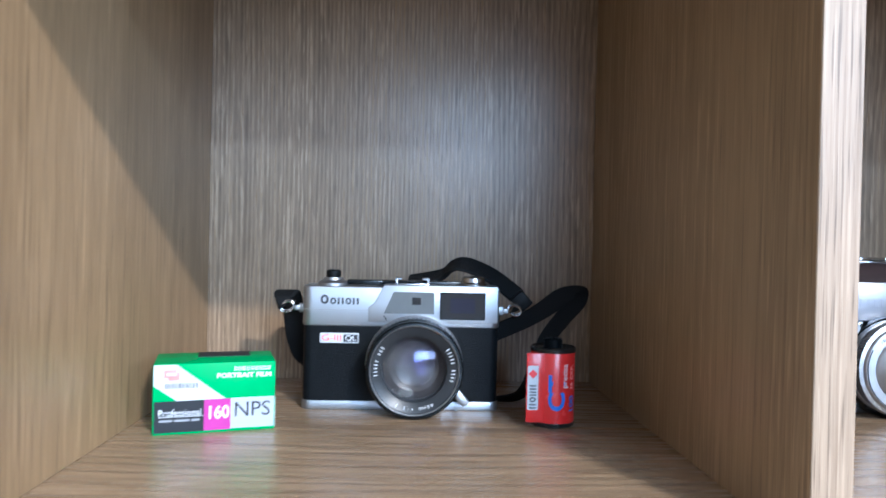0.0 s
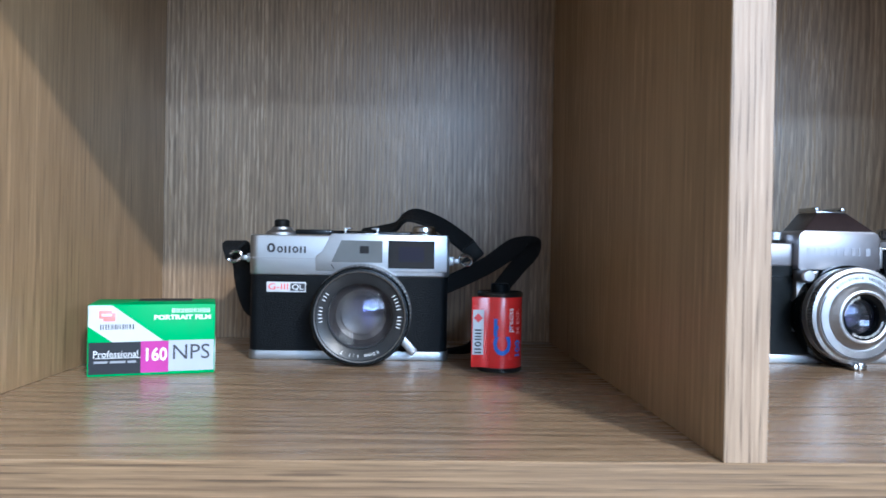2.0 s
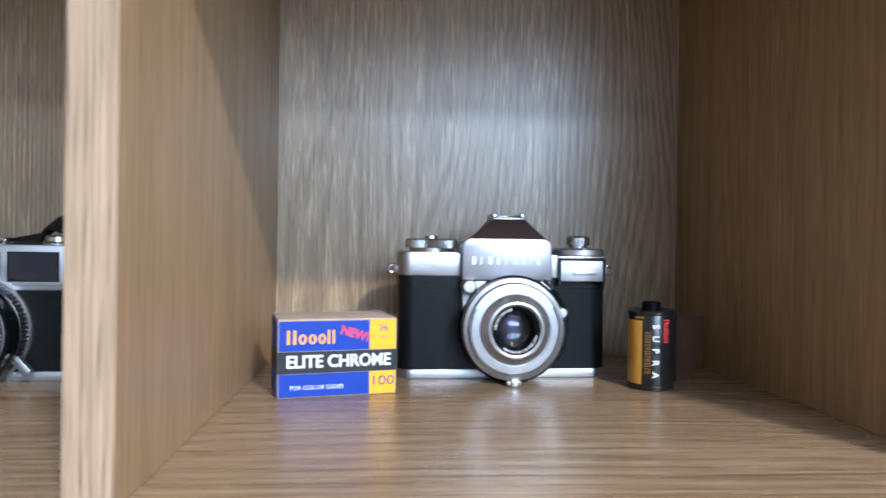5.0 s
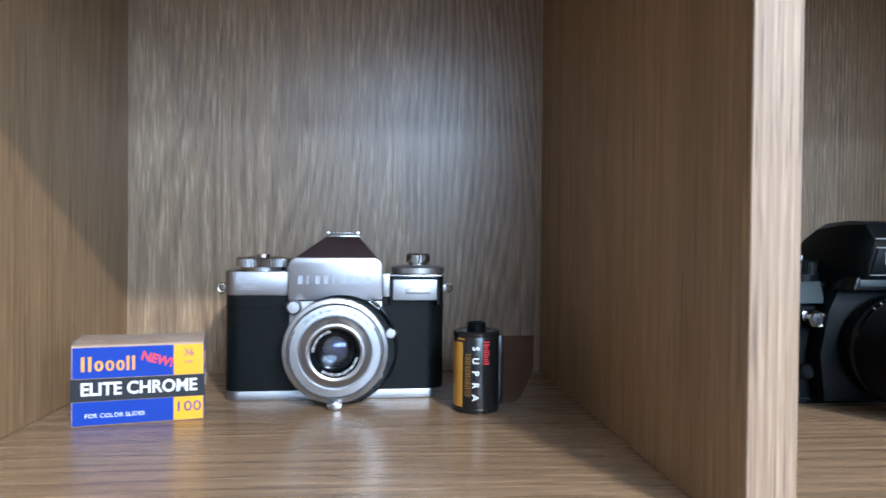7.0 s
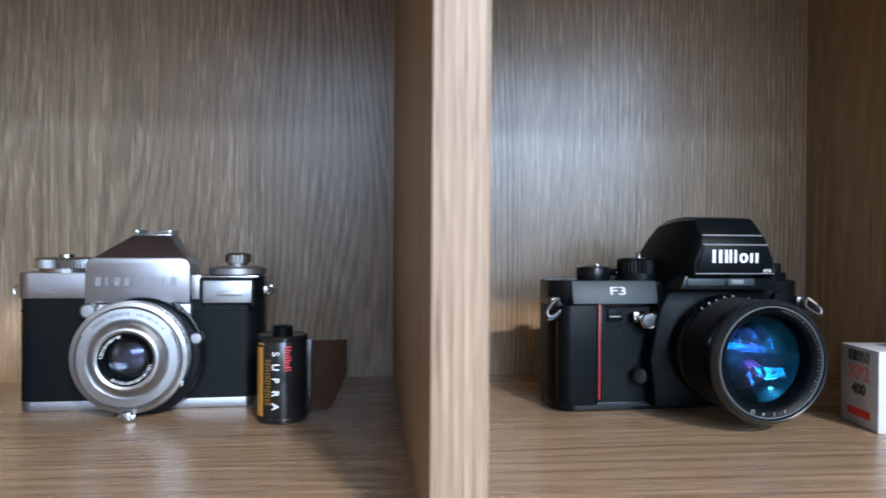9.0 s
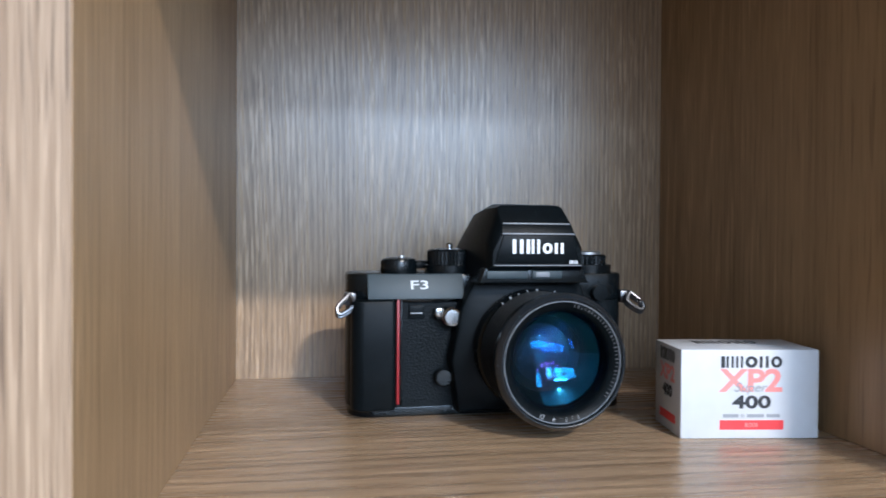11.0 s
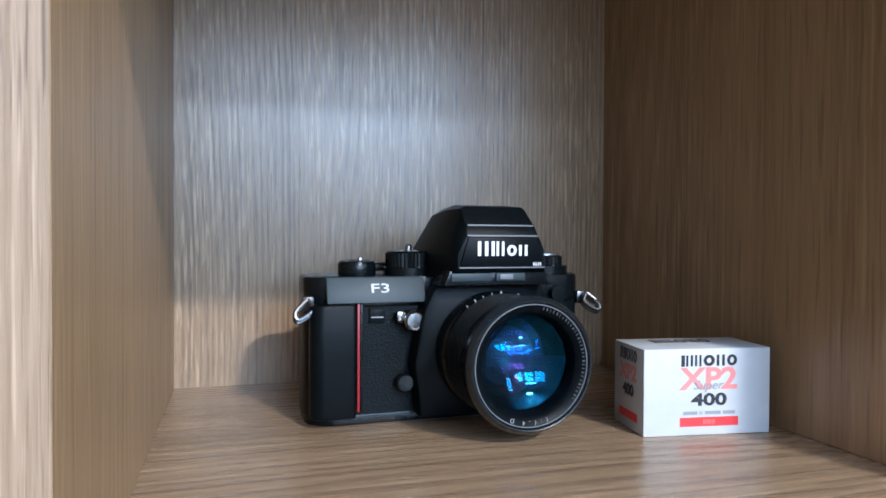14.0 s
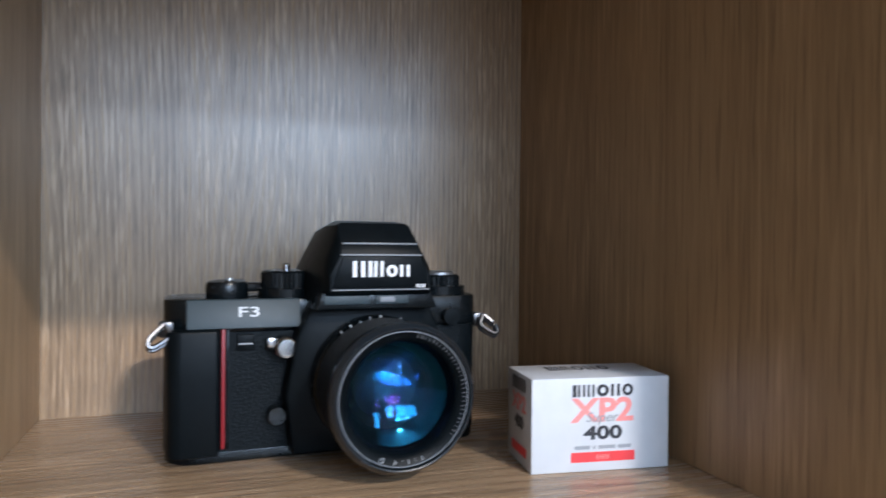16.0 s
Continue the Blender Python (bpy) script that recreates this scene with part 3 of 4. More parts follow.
rangefinder()
# the strap lies behind the camera and loops up at both ends
strap = thing("neck_strap", pose(0, 0.2075, 0), "black woven neck strap looped behind the silver camera", "strap")
part("strap_end", ribbon([(-0.0700, -0.006, 0.0605), (-0.0715, -0.002, 0.0665), (-0.0690, 0.004, 0.0680), (-0.0670, 0.008, 0.0560), (-0.0655, 0.012, 0.0400), (-0.0620, 0.018, 0.0280), (-0.053, 0.022, 0.020)],
                         [(0.003, 0.0040, 0.002)] + [(0.0065, -0.0020, -0.0005)] + [(0.0070, -0.002, 0.0005)] * 3 + [(0.0060, 0.001, 0.003)] * 2, 0.0026), webbing, strap)
part("strap_end", ribbon([(0.0715, -0.006, 0.0615), (0.0765, 0.000, 0.0655), (0.0670, 0.004, 0.0745), (0.0540, 0.006, 0.0832), (0.0400, 0.008, 0.0880), (0.0330, 0.012, 0.0862), (0.0260, 0.020, 0.0800), (0.005, 0.024, 0.0755)],
                         [(0.003, 0.003, 0.003)] + [(0.0030, 0.002, 0.0045)] * 2 + [(0.0025, 0.005, 0.0042)] * 2 + [(0.001, 0.006, 0.0036)] * 3, 0.0024), webbing, strap)
part("strap_keeper", put(box(-0.0055, 0.0055, -0.0030, 0.0030, -0.0050, 0.0050, 0.0014), 0.0765, -0.001, 0.0655, spun(48)), black_rubber, strap)
part("strap_loop", ribbon([(0.0500, 0.006, 0.0400), (0.0680, 0.004, 0.0480), (0.0860, 0.000, 0.0575), (0.1040, -0.001, 0.0700), (0.1135, 0.000, 0.0730), (0.1140, 0.003, 0.0670), (0.1030, 0.003, 0.0540), (0.0930, 0.002, 0.0400), (0.0860, 0.000, 0.0200), (0.0760, 0.000, 0.0060), (0.0600, 0.004, 0.0030)],
                          [(-0.0030, -0.001, 0.0048)] * 3 + [(-0.0035, 0.001, 0.0045), (0.0045, 0.002, 0.0022), (0.0045, -0.002, -0.0022), (0.0045, -0.001, -0.0030), (0.0050, 0.000, -0.0020), (0.0050, 0, -0.002), (0.002, 0.002, -0.003), (0, 0.003, -0.0015)], 0.0016), webbing, strap)


# ---- second bay: silver reflex camera ----
def reflex():
    cam_ = thing("reflex_camera", pose(0.3003, 0.1990, 0, 0, 0, 2.5), "silver vintage reflex camera with a pointed brown prism housing", "camera", "vintage cameras on the shelf")
    plan = stadium(-0.0615, 0.0660, 0.000, 0.032, 0.009, 0.012)
    part("base_plate", slab(stadium(-0.0608, 0.0600, -0.0006, 0.031, 0.008, 0.004), 0.0, 0.0056, 0.0006, "z"), satin_chrome, cam_, "satin chrome base plate")
    part("body", slab(plan, 0.0054, 0.0606, 0.0, "z"), smooth_leather, cam_, "body covered in smooth black leather")
    part("leather_seam", slab(stadium(-0.0619, 0.0664, -0.0004, 0.0324, 0.009, 0.012), 0.0535, 0.0541, 0, "z"), black_paint, cam_)
    part("top_cover", slab(stadium(-0.0615, -0.0250, -0.0006, 0.032, 0.007, 0.0008), 0.0605, 0.0745, 0.0008, "z"), satin_silver, cam_, "satin silver top cover")
    part("top_cover", slab(stadium(0.0280, 0.0660, 0.0004, 0.032, 0.0008, 0.009), 0.0605, 0.0722, 0.0008, "z"), black_paint, cam_, "black top cover beside the prism")
    part("trim_strip", box(0.0300, 0.0635, -0.0008, 0.004, 0.0716, 0.0728, 0.0003), bright_chrome, cam_)
    front = part("front_plate", slab([(-0.0250, 0.0585), (-0.0250, 0.0785), (-0.0238, 0.0812), (-0.0210, 0.0828), (0.0240, 0.0828), (0.0270, 0.0812), (0.0284, 0.0785), (0.0284, 0.0585)], -0.0065, 0.020, 0.0009), satin_silver, cam_, "satin silver plate with an embossed name")
    for k in range(9):
        part("embossed_mark", box(-0.0197 + 0.0048 * k, -0.0183 + 0.0048 * k + 0.0014 * (k % 3 != 1), -0.00665, -0.006, 0.0674, 0.0724, 0.0001, 1), satin_silver, front)
    part("chrome_flange", box(0.0286, 0.0330, -0.0030, 0.003, 0.0600, 0.0735, 0.0006), satin_chrome, front)
    part("mirror_box", slab([(-0.0245, 0.0200), (-0.0245, 0.0580), (0.0284, 0.0580), (0.0284, 0.0200)], -0.0040, 0.004, 0.0006), satin_chrome, cam_)
    logo = part("maker_mark", join(box(-0.0545, -0.0400, -0.0009, 0, 0.0640, 0.0642), box(-0.0545, -0.0400, -0.0009, 0, 0.0698, 0.0700), put(bars([(0.0024, 1), (0.002, 1), (0.001, 1), (0.0024, 1), (0.002, 1)], 0.0020, 0.0004), -0.0473, -0.0008, 0.0684), put(bars([(0.0024, 1), (0.002, 1), (0.0024, 1)], 0.0020, 0.0006), -0.0473, -0.0008, 0.0658)), satin_chrome, cam_)
    # prism roof
    bm = bmesh.new()
    lo = [bm.verts.new(p) for p in ((-0.0215, -0.0050, 0.0826), (0.0255, -0.0050, 0.0826), (0.0255, 0.030, 0.0740), (-0.0215, 0.030, 0.0740))]
    hi = [bm.verts.new(p) for p in ((-0.0045, 0.0070, 0.0948), (0.0150, 0.0070, 0.0948), (0.0150, 0.0285, 0.0948), (-0.0045, 0.0285, 0.0948))]
    bm.faces.new(lo), bm.faces.new(hi)
    for i in range(4):
        bm.faces.new((lo[i], lo[(i + 1) % 4], hi[(i + 1) % 4], hi[i]))
    bmesh.ops.bevel(bm, geom=bm.edges[:], offset=0.0008, segments=2, profile=0.5, affect="EDGES")
    part("prism_housing", bm, brown_enamel, cam_, "dark brown enamelled prism housing")
    shoe = part("accessory_shoe", join(box(-0.0048, 0.0153, 0.008, 0.027, 0.0947, 0.0956, 0.0002), box(-0.0048, -0.0020, 0.008, 0.027, 0.0955, 0.0982, 0.0005), box(0.0125, 0.0153, 0.008, 0.027, 0.0955, 0.0982, 0.0005), box(-0.0030, 0.0135, 0.0205, 0.027, 0.0968, 0.0974, 0.0002)), bright_chrome, cam_, "chrome accessory shoe")
    # meter flap
    flap = part("meter_flap", box(0.0345, 0.0605, -0.0040, 0.002, 0.0580, 0.0704, 0.0006), matt_silver, cam_, "pale metal meter flap with a raised bar")
    part("flap_bar", box(0.0420, 0.0560, -0.0047, -0.003, 0.0618, 0.0645, 0.0005), satin_chrome, flap)
    part("flap_frame", join(box(0.0330, 0.0345, -0.0045, 0.002, 0.0560, 0.0716), box(0.0605, 0.0618, -0.0045, 0.002, 0.0560, 0.0716), box(0.0330, 0.0618, -0.0045, 0.002, 0.0704, 0.0716)), black_paint, flap)
    # dials
    dial = part("frame_dial", lathe([(0, 0), (0.0135, 0), (0.0135, 0.0022), (0.0158, 0.0024), (0.0158, 0.0070), (0.0150, 0.0078), (0.0120, 0.0080), (0.0115, 0.0074), (0.0040, 0.0080), (0.0038, 0.0096), (0, 0.0098)], (-0.0412, 0.015, 0.0744), "z", 120, knurl=3), bright_chrome, cam_, "knurled chrome dial")
    disc = part("winding_disc", lathe([(0, 0), (0.0140, 0), (0.0160, 0.0010), (0.0160, 0.0042), (0.0150, 0.0050), (0.0110, 0.0056), (0, 0.0056)], (0.0508, 0.015, 0.0725), "z", 64), satin_chrome, cam_, "stepped chrome winding disc")
    part("knob", lathe([(0, 0), (0.0055, 0), (0.0055, 0.0015), (0.0072, 0.0018), (0.0072, 0.0062), (0.0064, 0.0072), (0.0030, 0.0076), (0, 0.0074)], (0.0508, 0.015, 0.0780), "z", 56, knurl=3), bright_chrome, disc, "small knurled knob")
    for s, x in ((-1, -0.0615), (1, 0.0660)):
        lug = part("strap_lug", box(x - 0.002, x + 0.002, 0.009, 0.014, 0.0620, 0.0665, 0.0008), satin_chrome, cam_)
        part("eyelet", tube([(x + s * (0.0030 + 0.0022 * math.cos(k * math.pi / 4)), 0.0105, 0.0643 + 0.0024 * math.sin(k * math.pi / 4)) for k in range(8)], 0.0008, True), bright_chrome, lug, "chrome strap eyelet")
    # lens and shutter
    c = (0.0022, 0.0, 0.0318)
    part("shutter_collar", lathe([(0, 0), (0.0305, 0), (0.0312, 0.0030), (0.0312, 0.0110), (0.0300, 0.0125), (0, 0.0125)], (0.0050, 0, 0.0305)), black_paint, cam_, "black collar behind the lens")
    lens = part("lens", lathe([(0.0270, 0.0120), (0.0284, 0.0125), (0.0284, 0.0165), (0.0270, 0.0170), (0.0270, 0.0182), (0.0292, 0.0186), (0.0292, 0.0225), (0.0286, 0.0232), (0.0264, 0.0240)], c, n=200, knurl=5), brushed_alu, cam_, "bright silver lens with stepped engraved rings")
    part("speed_ring", lathe([(0.0266, 0.0238), (0.0262, 0.0250), (0.0255, 0.0256), (0.0205, 0.0262), (0.0198, 0.0256)], c), brushed_alu, lens)
    part("groove", lathe([(0.0272, 0.0180), (0.0283, 0.0181), (0.0283, 0.0185), (0.0272, 0.0186)], c), black_matt, lens)
    part("aperture_ring", lathe([(0.0200, 0.0256), (0.0197, 0.0261), (0.0190, 0.0266), (0.0164, 0.0292), (0.0157, 0.0297), (0.0148, 0.0298), (0.0136, 0.0292)], c), brushed_alu, lens, "polished inner ring")
    part("name_ring", lathe([(0.0137, 0.0292), (0.0133, 0.0290), (0.0112, 0.0275), (0.0104, 0.0262), (0.0104, 0.0225)], c), black_paint, lens)
    lens_face("front_element", cap(0.0104, 0.0228, 0.0028, c), face_clear, lens)
    part("inner_barrel", lathe([(0.0104, 0.0228), (0.0098, 0.0180), (0.0070, 0.0160), (0, 0.0159)], c), black_matt, lens)
    lens_face("second_element", cap(0.0100, 0.0215, -0.0022, c), face_clear, lens)
    lens_face("inner_element", cap(0.0090, 0.0175, 0.0024, c), face_violet, lens, "violet-coated inner element")
    part("ring_mark", join(round_bars(12, 0.0121, 0.0020, c, 0.0285, 275, 6.4), round_bars(18, 0.0121, 0.0020, c, 0.0285, 105, 6.4)), white_ink, lens)
    part("engraved_mark", join(round_bars(14, 0.0230, 0.0022, c, 0.0261, -46, 3.6), round_bars(11, 0.0230, 0.0022, c, 0.0261, 12, 3.6)), engraving, lens)
    part("rim_line", tube([(c[0] + 0.0249 * math.sin(radians(a)), c[1] - 0.0258, c[2] + 0.0249 * math.cos(radians(a))) for a in range(58, 303, 6)], 0.00035), black_ink, lens, "fine black line round the rim")
    tab = part("setting_tab", join(box(-0.0022, 0.0060, -0.0270, -0.0205, 0.0005, 0.0035, 0.0006), box(-0.0002, 0.0042, -0.0282, -0.0200, -0.0000, 0.0048, 0.0007)), bright_chrome, lens, "chrome setting tab under the lens")
    part("release_lever", lathe([(0, 0.0), (0.0042, 0.0), (0.0042, 0.0080), (0.0032, 0.0092), (0, 0.0094)], (-0.0215, -0.003, 0.0548), n=28), satin_chrome, cam_, "stubby chrome shutter lever")
    part("flash_socket", lathe([(0, 0.0), (0.0034, 0.0), (0.0034, 0.0060), (0.0026, 0.0072), (0, 0.0074)], (0.0330, -0.006, 0.0400), n=28), satin_chrome, cam_, "chrome knob beside the lens")
    part("lever_arc", tube([(0.0030 + 0.0330 * math.sin(radians(a)), -0.012, 0.0318 + 0.0330 * math.cos(radians(a))) for a in range(35, 130, 10)], 0.0011), black_paint, cam_)
    part("tip", lathe([(0, 0), (0.0016, 0), (0.0016, 0.0050), (0, 0.0055)], (0.0268, -0.0165, 0.0175), n=16), bright_chrome, cam_)
    return cam_


reflex()


# ---- third bay: black professional reflex camera ----
def black_reflex():
    cam_ = thing("black_reflex_camera", pose(0.600, 0.1760, 0, 0, 0, 2.0), "black professional reflex camera with a large fast lens", "camera", "vintage cameras on the shelf")
    plan = stadium(-0.0748, 0.0735, 0.0, 0.040, 0.014, 0.012)
    part("base_plate", slab(stadium(-0.0740, 0.0728, 0.0006, 0.0394, 0.0136, 0.0116), 0.0, 0.0050, 0.0006, "z"), black_paint, cam_)
    part("body", slab(stadium(-0.0746, 0.0733, 0.0003, 0.0398, 0.014, 0.012), 0.0048, 0.0572, 0.0, "z"), pebbled, cam_, "body covered in pebbled black leatherette")
    cover = part("top_cover", slab(plan, 0.0570, 0.0718, 0.0016, "z"), black_paint, cam_, "black enamelled top cover")
    bm = box(-0.0655, -0.0170, -0.0045, 0.004, 0.0592, 0.0717, 0.0007)
    for v in bm.verts:
        v.co.y += 0.0042 * (v.co.z - 0.0592) / 0.0125
    part("front_bevel", bm, paler_satin_black, cover, "slanted satin black front face, sky sheen in its colour")
    part("model_text", put(letters("F3", 0.0064, 0.0088, bold=0.00005), -0.0395, -0.0023, 0.0660, Matrix.Rotation(radians(-18.5), 4, "X")), pale_engraving, cover)
    grip = part("hand_grip", slab(stadium(-0.0735, -0.0520, -0.0080, 0.006, 0.0065, 0.0020), 0.0050, 0.0590, 0.0016, "z"), black_matt, cam_, "moulded black hand grip")
    part("red_stripe", box(-0.0510, -0.0496, -0.0035, 0.001, 0.0070, 0.0590, 0.0004), red_line, cam_, "thin red stripe beside the grip")
    part("grip_edge", box(-0.0490, -0.0478, -0.0015, 0.001, 0.0060, 0.0590, 0.0004), black_paint, cam_)
    win = part("lamp_window", box(-0.0446, -0.0370, -0.0012, 0.001, 0.0492, 0.0560, 0.0004), black_matt, cam_)
    part("slat", box(-0.0438, -0.0378, -0.0017, -0.001, 0.0518, 0.0524), grey_ink, win)
    knob = part("timer_knob", join(lathe([(0, 0), (0.0048, 0), (0.0048, 0.0050), (0.0042, 0.0060), (0, 0.0060)], (-0.0245, -0.0005, 0.0505), n=36), box(-0.0318, -0.0250, -0.0055, 0.0, 0.0490, 0.0545, 0.0010)), black_paint, cam_)
    part("knob_cap", lathe([(0, 0), (0.0050, 0), (0.0050, 0.0022), (0.0043, 0.0031), (0.0036, 0.0027), (0, 0.0029)], (-0.0240, -0.0060, 0.0505), n=32), bright_chrome, knob, "bright chrome button cap")
    part("lever_tip", box(-0.0320, -0.0285, -0.0062, -0.0050, 0.0505, 0.0550, 0.0006), bright_chrome, knob)
    part("lens_release", lathe([(0, 0), (0.0045, 0), (0.0045, 0.0040), (0.0038, 0.0048), (0, 0.0044)], (-0.0275, -0.001, 0.0200), n=32), black_paint, cam_)
    apron = part("mirror_box", slab([(-0.0215, 0.0040), (-0.0250, 0.0300), (-0.0200, 0.0560), (-0.0120, 0.0720), (0.0400, 0.0720), (0.0470, 0.0560), (0.0500, 0.0300), (0.0460, 0.0040)], -0.0120, 0.004, 0.0020), black_matt, cam_, "black mirror box front")
    part("side_button", lathe([(0, 0), (0.0042, 0), (0.0042, 0.0035), (0, 0.0038)], (0.0565, -0.0005, 0.0615), n=28), black_matt, cam_)
    # prism head, lofted front to back
    secs = [(-0.0280, -0.0090, 0.0352, 0.0765, -0.0042, 0.0310, 0.0915, 0.0004), (-0.0262, -0.0100, 0.0362, 0.0755, -0.0040, 0.0302, 0.0965, 0.0006),
            (-0.0200, -0.0110, 0.0380, 0.0725, -0.0030, 0.0262, 0.1058, 0.0020), (-0.0020, -0.0135, 0.0430, 0.0715, -0.0015, 0.0270, 0.1072, 0.0045),
            (0.0180, -0.0150, 0.0450, 0.0715, -0.0010, 0.0275, 0.1058, 0.0060), (0.0320, -0.0150, 0.0440, 0.0715, -0.0010, 0.0265, 0.0985, 0.0055), (0.0380, -0.0150, 0.0400, 0.0715, -0.0010, 0.0230, 0.0850, 0.0040)]
    bm, rings = bmesh.new(), []
    for y, a, b, z0, cx, d, z1, ch in secs:
        zm = z0 + 0.45 * (z1 - z0)
        rings.append([bm.verts.new(p) for p in ((a, y, z0), (b, y, z0), (b - ch * 0.2, y, zm), (d + ch, y, z1 - ch * 0.6), (d, y, z1), (cx, y, z1), (cx - ch, y, z1 - ch * 0.6), (a + ch * 0.2, y, zm))])
    for p, q in zip(rings, rings[1:]):
        for k in range(8):
            bm.faces.new((p[k], p[(k + 1) % 8], q[(k + 1) % 8], q[k]))
    bm.faces.new(rings[0]), bm.faces.new(rings[-1])
    prism = part("prism_head", bm, black_matt, cam_, "black faceted prism head")
    part("name_plate", slab([(-0.0080, 0.0780), (-0.0040, 0.0912), (0.0308, 0.0912), (0.0345, 0.0780)], -0.0290, -0.0270, 0.0003), black_matt, prism)
    pieces("lettering_mark", put(bars([(0.0060, 1), (0.0016, 1), (0.0046, 1), (0.0052, 0.76, "ring"), (0.0050, 0.76)], 0.0068, 0.0009), 0.0133, -0.0292, 0.0858), white_ink, prism)
    # thin pale boxes stand in for the highlights along the prism's two ridges
    part("ridge_highlight", box(-0.0046, 0.0316, -0.0288, -0.0255, 0.0914, 0.0922, 0.0002), pale_trim, prism)
    part("ridge_highlight", box(-0.0038, 0.0298, -0.0268, -0.0235, 0.0963, 0.0971, 0.0002), pale_trim, prism)
    part("plate_edge", box(-0.0085, 0.0352, -0.0290, -0.0270, 0.0765, 0.0771, 0.0002), pale_trim, prism)
    part("small_mark", put(bars([(0.0020, 1), (0.0018, 1)], 0.0017, 0.0005), 0.0310, -0.0292, 0.0784), white_ink, prism)
    part("shoulder", slab([(-0.0140, 0.0680), (-0.0115, 0.0755), (0.0380, 0.0755), (0.0410, 0.0680)], -0.0235, -0.004, 0.0008), black_paint, prism)
    part("contact_block", join(box(-0.0110, 0.0095, -0.0245, -0.022, 0.0702, 0.0742, 0.0005), box(0.0118, 0.0270, -0.0245, -0.022, 0.0702, 0.0742, 0.0005)), paler_satin_black, prism)
    part("contact", box(0.0135, 0.0205, -0.0251, -0.024, 0.0710, 0.0735, 0.0004), pale_trim, prism)
    # top controls
    d1 = part("counter_dial", lathe([(0, 0), (0.0090, 0), (0.0094, 0.0010), (0.0094, 0.0058), (0.0086, 0.0072), (0.0060, 0.0080), (0, 0.0080)], (-0.0478, 0.014, 0.0716), "z", 64, knurl=2), black_paint, cam_)
    part("dial_tip", lathe([(0, 0), (0.0016, 0), (0.0014, 0.0012), (0, 0.0013)], (-0.0470, 0.010, 0.0794), "z", 16), satin_chrome, d1)
    d2 = part("speed_dial", lathe([(0, 0), (0.0125, 0), (0.0125, 0.0040), (0.0112, 0.0044), (0.0112, 0.0112), (0.0102, 0.0122), (0.0050, 0.0128), (0, 0.0128)], (-0.0215, 0.014, 0.0716), "z", 72, knurl=3), black_paint, cam_, "ribbed black speed dial")
    part("dial_pin", lathe([(0, 0), (0.0018, 0), (0.0018, 0.0022), (0.0010, 0.0030), (0, 0.0030)], (-0.0215, 0.012, 0.0843), "z", 16), bright_chrome, d2)
    part("advance_lever", join(box(-0.0420, -0.0180, 0.022, 0.031, 0.0735, 0.0775, 0.0014), box(-0.0500, -0.0380, 0.026, 0.034, 0.0735, 0.0790, 0.0016)), black_rubber, cam_)
    d3 = part("rewind_knob", lathe([(0, 0), (0.0135, 0), (0.0135, 0.0042), (0.0108, 0.0048), (0.0108, 0.0090), (0.0098, 0.0098), (0, 0.0098)], (0.0560, 0.015, 0.0716), "z", 64, knurl=3), black_paint, cam_)
    part("knob_top", lathe([(0, 0), (0.0080, 0), (0.0080, 0.0012), (0.0070, 0.0018), (0, 0.0018)], (0.0560, 0.015, 0.0813), "z", 40), satin_chrome, d3, "bright knob top")
    for s, x in ((-1, -0.0735), (1, 0.0735)):
        lug = part("strap_lug", box(x - 0.003, x + 0.003, 0.002, 0.008, 0.0555, 0.0625, 0.0012), ring_steel, cam_)
        part("strap_ring", join(*[tube([(x + s * 0.0008, -k, 0.0602 + k), (x + s * 0.0066, -0.003 - k, 0.0546 + k), (x + s * 0.0052, -0.004 - k, 0.0512 + k), (x - s * 0.0016, -0.002 - k, 0.0556 + k)], 0.0011, True) for k in (0, 0.0014)]), ring_steel, lug, "chrome triangular strap ring")
    # lens
    c = (0.0145, 0.0, 0.0356)
    part("lens_mount", lathe([(0, 0.0110), (0.0280, 0.0110), (0.0280, 0.0140), (0, 0.0140)], c), black_paint, cam_)
    lens = part("lens", lathe([(0.0275, 0.0138), (0.0290, 0.0145), (0.0293, 0.0160), (0.0293, 0.0225), (0.0286, 0.0235), (0.0282, 0.0240), (0.0282, 0.0262), (0.0286, 0.0265)], c, n=96), black_paint, cam_, "large black lens with a ribbed focusing ring")
    part("lens_index", join(round_bars(5, 0.0290, 0.0024, c, 0.0262, -38, 9), round_bars(4, 0.0290, 0.0024, c, 0.0262, 16, 10)), grey_ink, lens)
    prof = [(0.0282, 0.0262)]
    for k in range(9):
        d = 0.0270 + k * 0.0024
        prof += [(0.0289, d), (0.0289, d + 0.0014), (0.0283, d + 0.0015), (0.0283, d + 0.0023)]
    part("focus_ring", lathe(prof + [(0.0284, 0.0490)], c, n=96), black_rubber, lens, "ribbed black rubber focusing ring")
    part("front_barrel", lathe([(0.0284, 0.0488), (0.0296, 0.0500), (0.0303, 0.0540), (0.0303, 0.0560)], c), black_paint, lens)
    part("front_rim", lathe([(0.0303, 0.0558), (0.0302, 0.0566), (0.0286, 0.0594), (0.0281, 0.0599), (0.0276, 0.0596), (0.0274, 0.0584)], c), plain("worn_black_rim", (0.012, 0.016, 0.020), 0.26, spec=0.55), lens, "worn dark metal filter rim")
    part("filter_thread", lathe([(0.0275, 0.0588), (0.0272, 0.0580), (0.0269, 0.0580)], c), black_matt, lens)
    part("inner_rim", lathe([(0.0270, 0.0578), (0.0268, 0.0586), (0.0265, 0.0586), (0.0264, 0.0578)], c), pale_trim, lens, "thin bright inner rim")
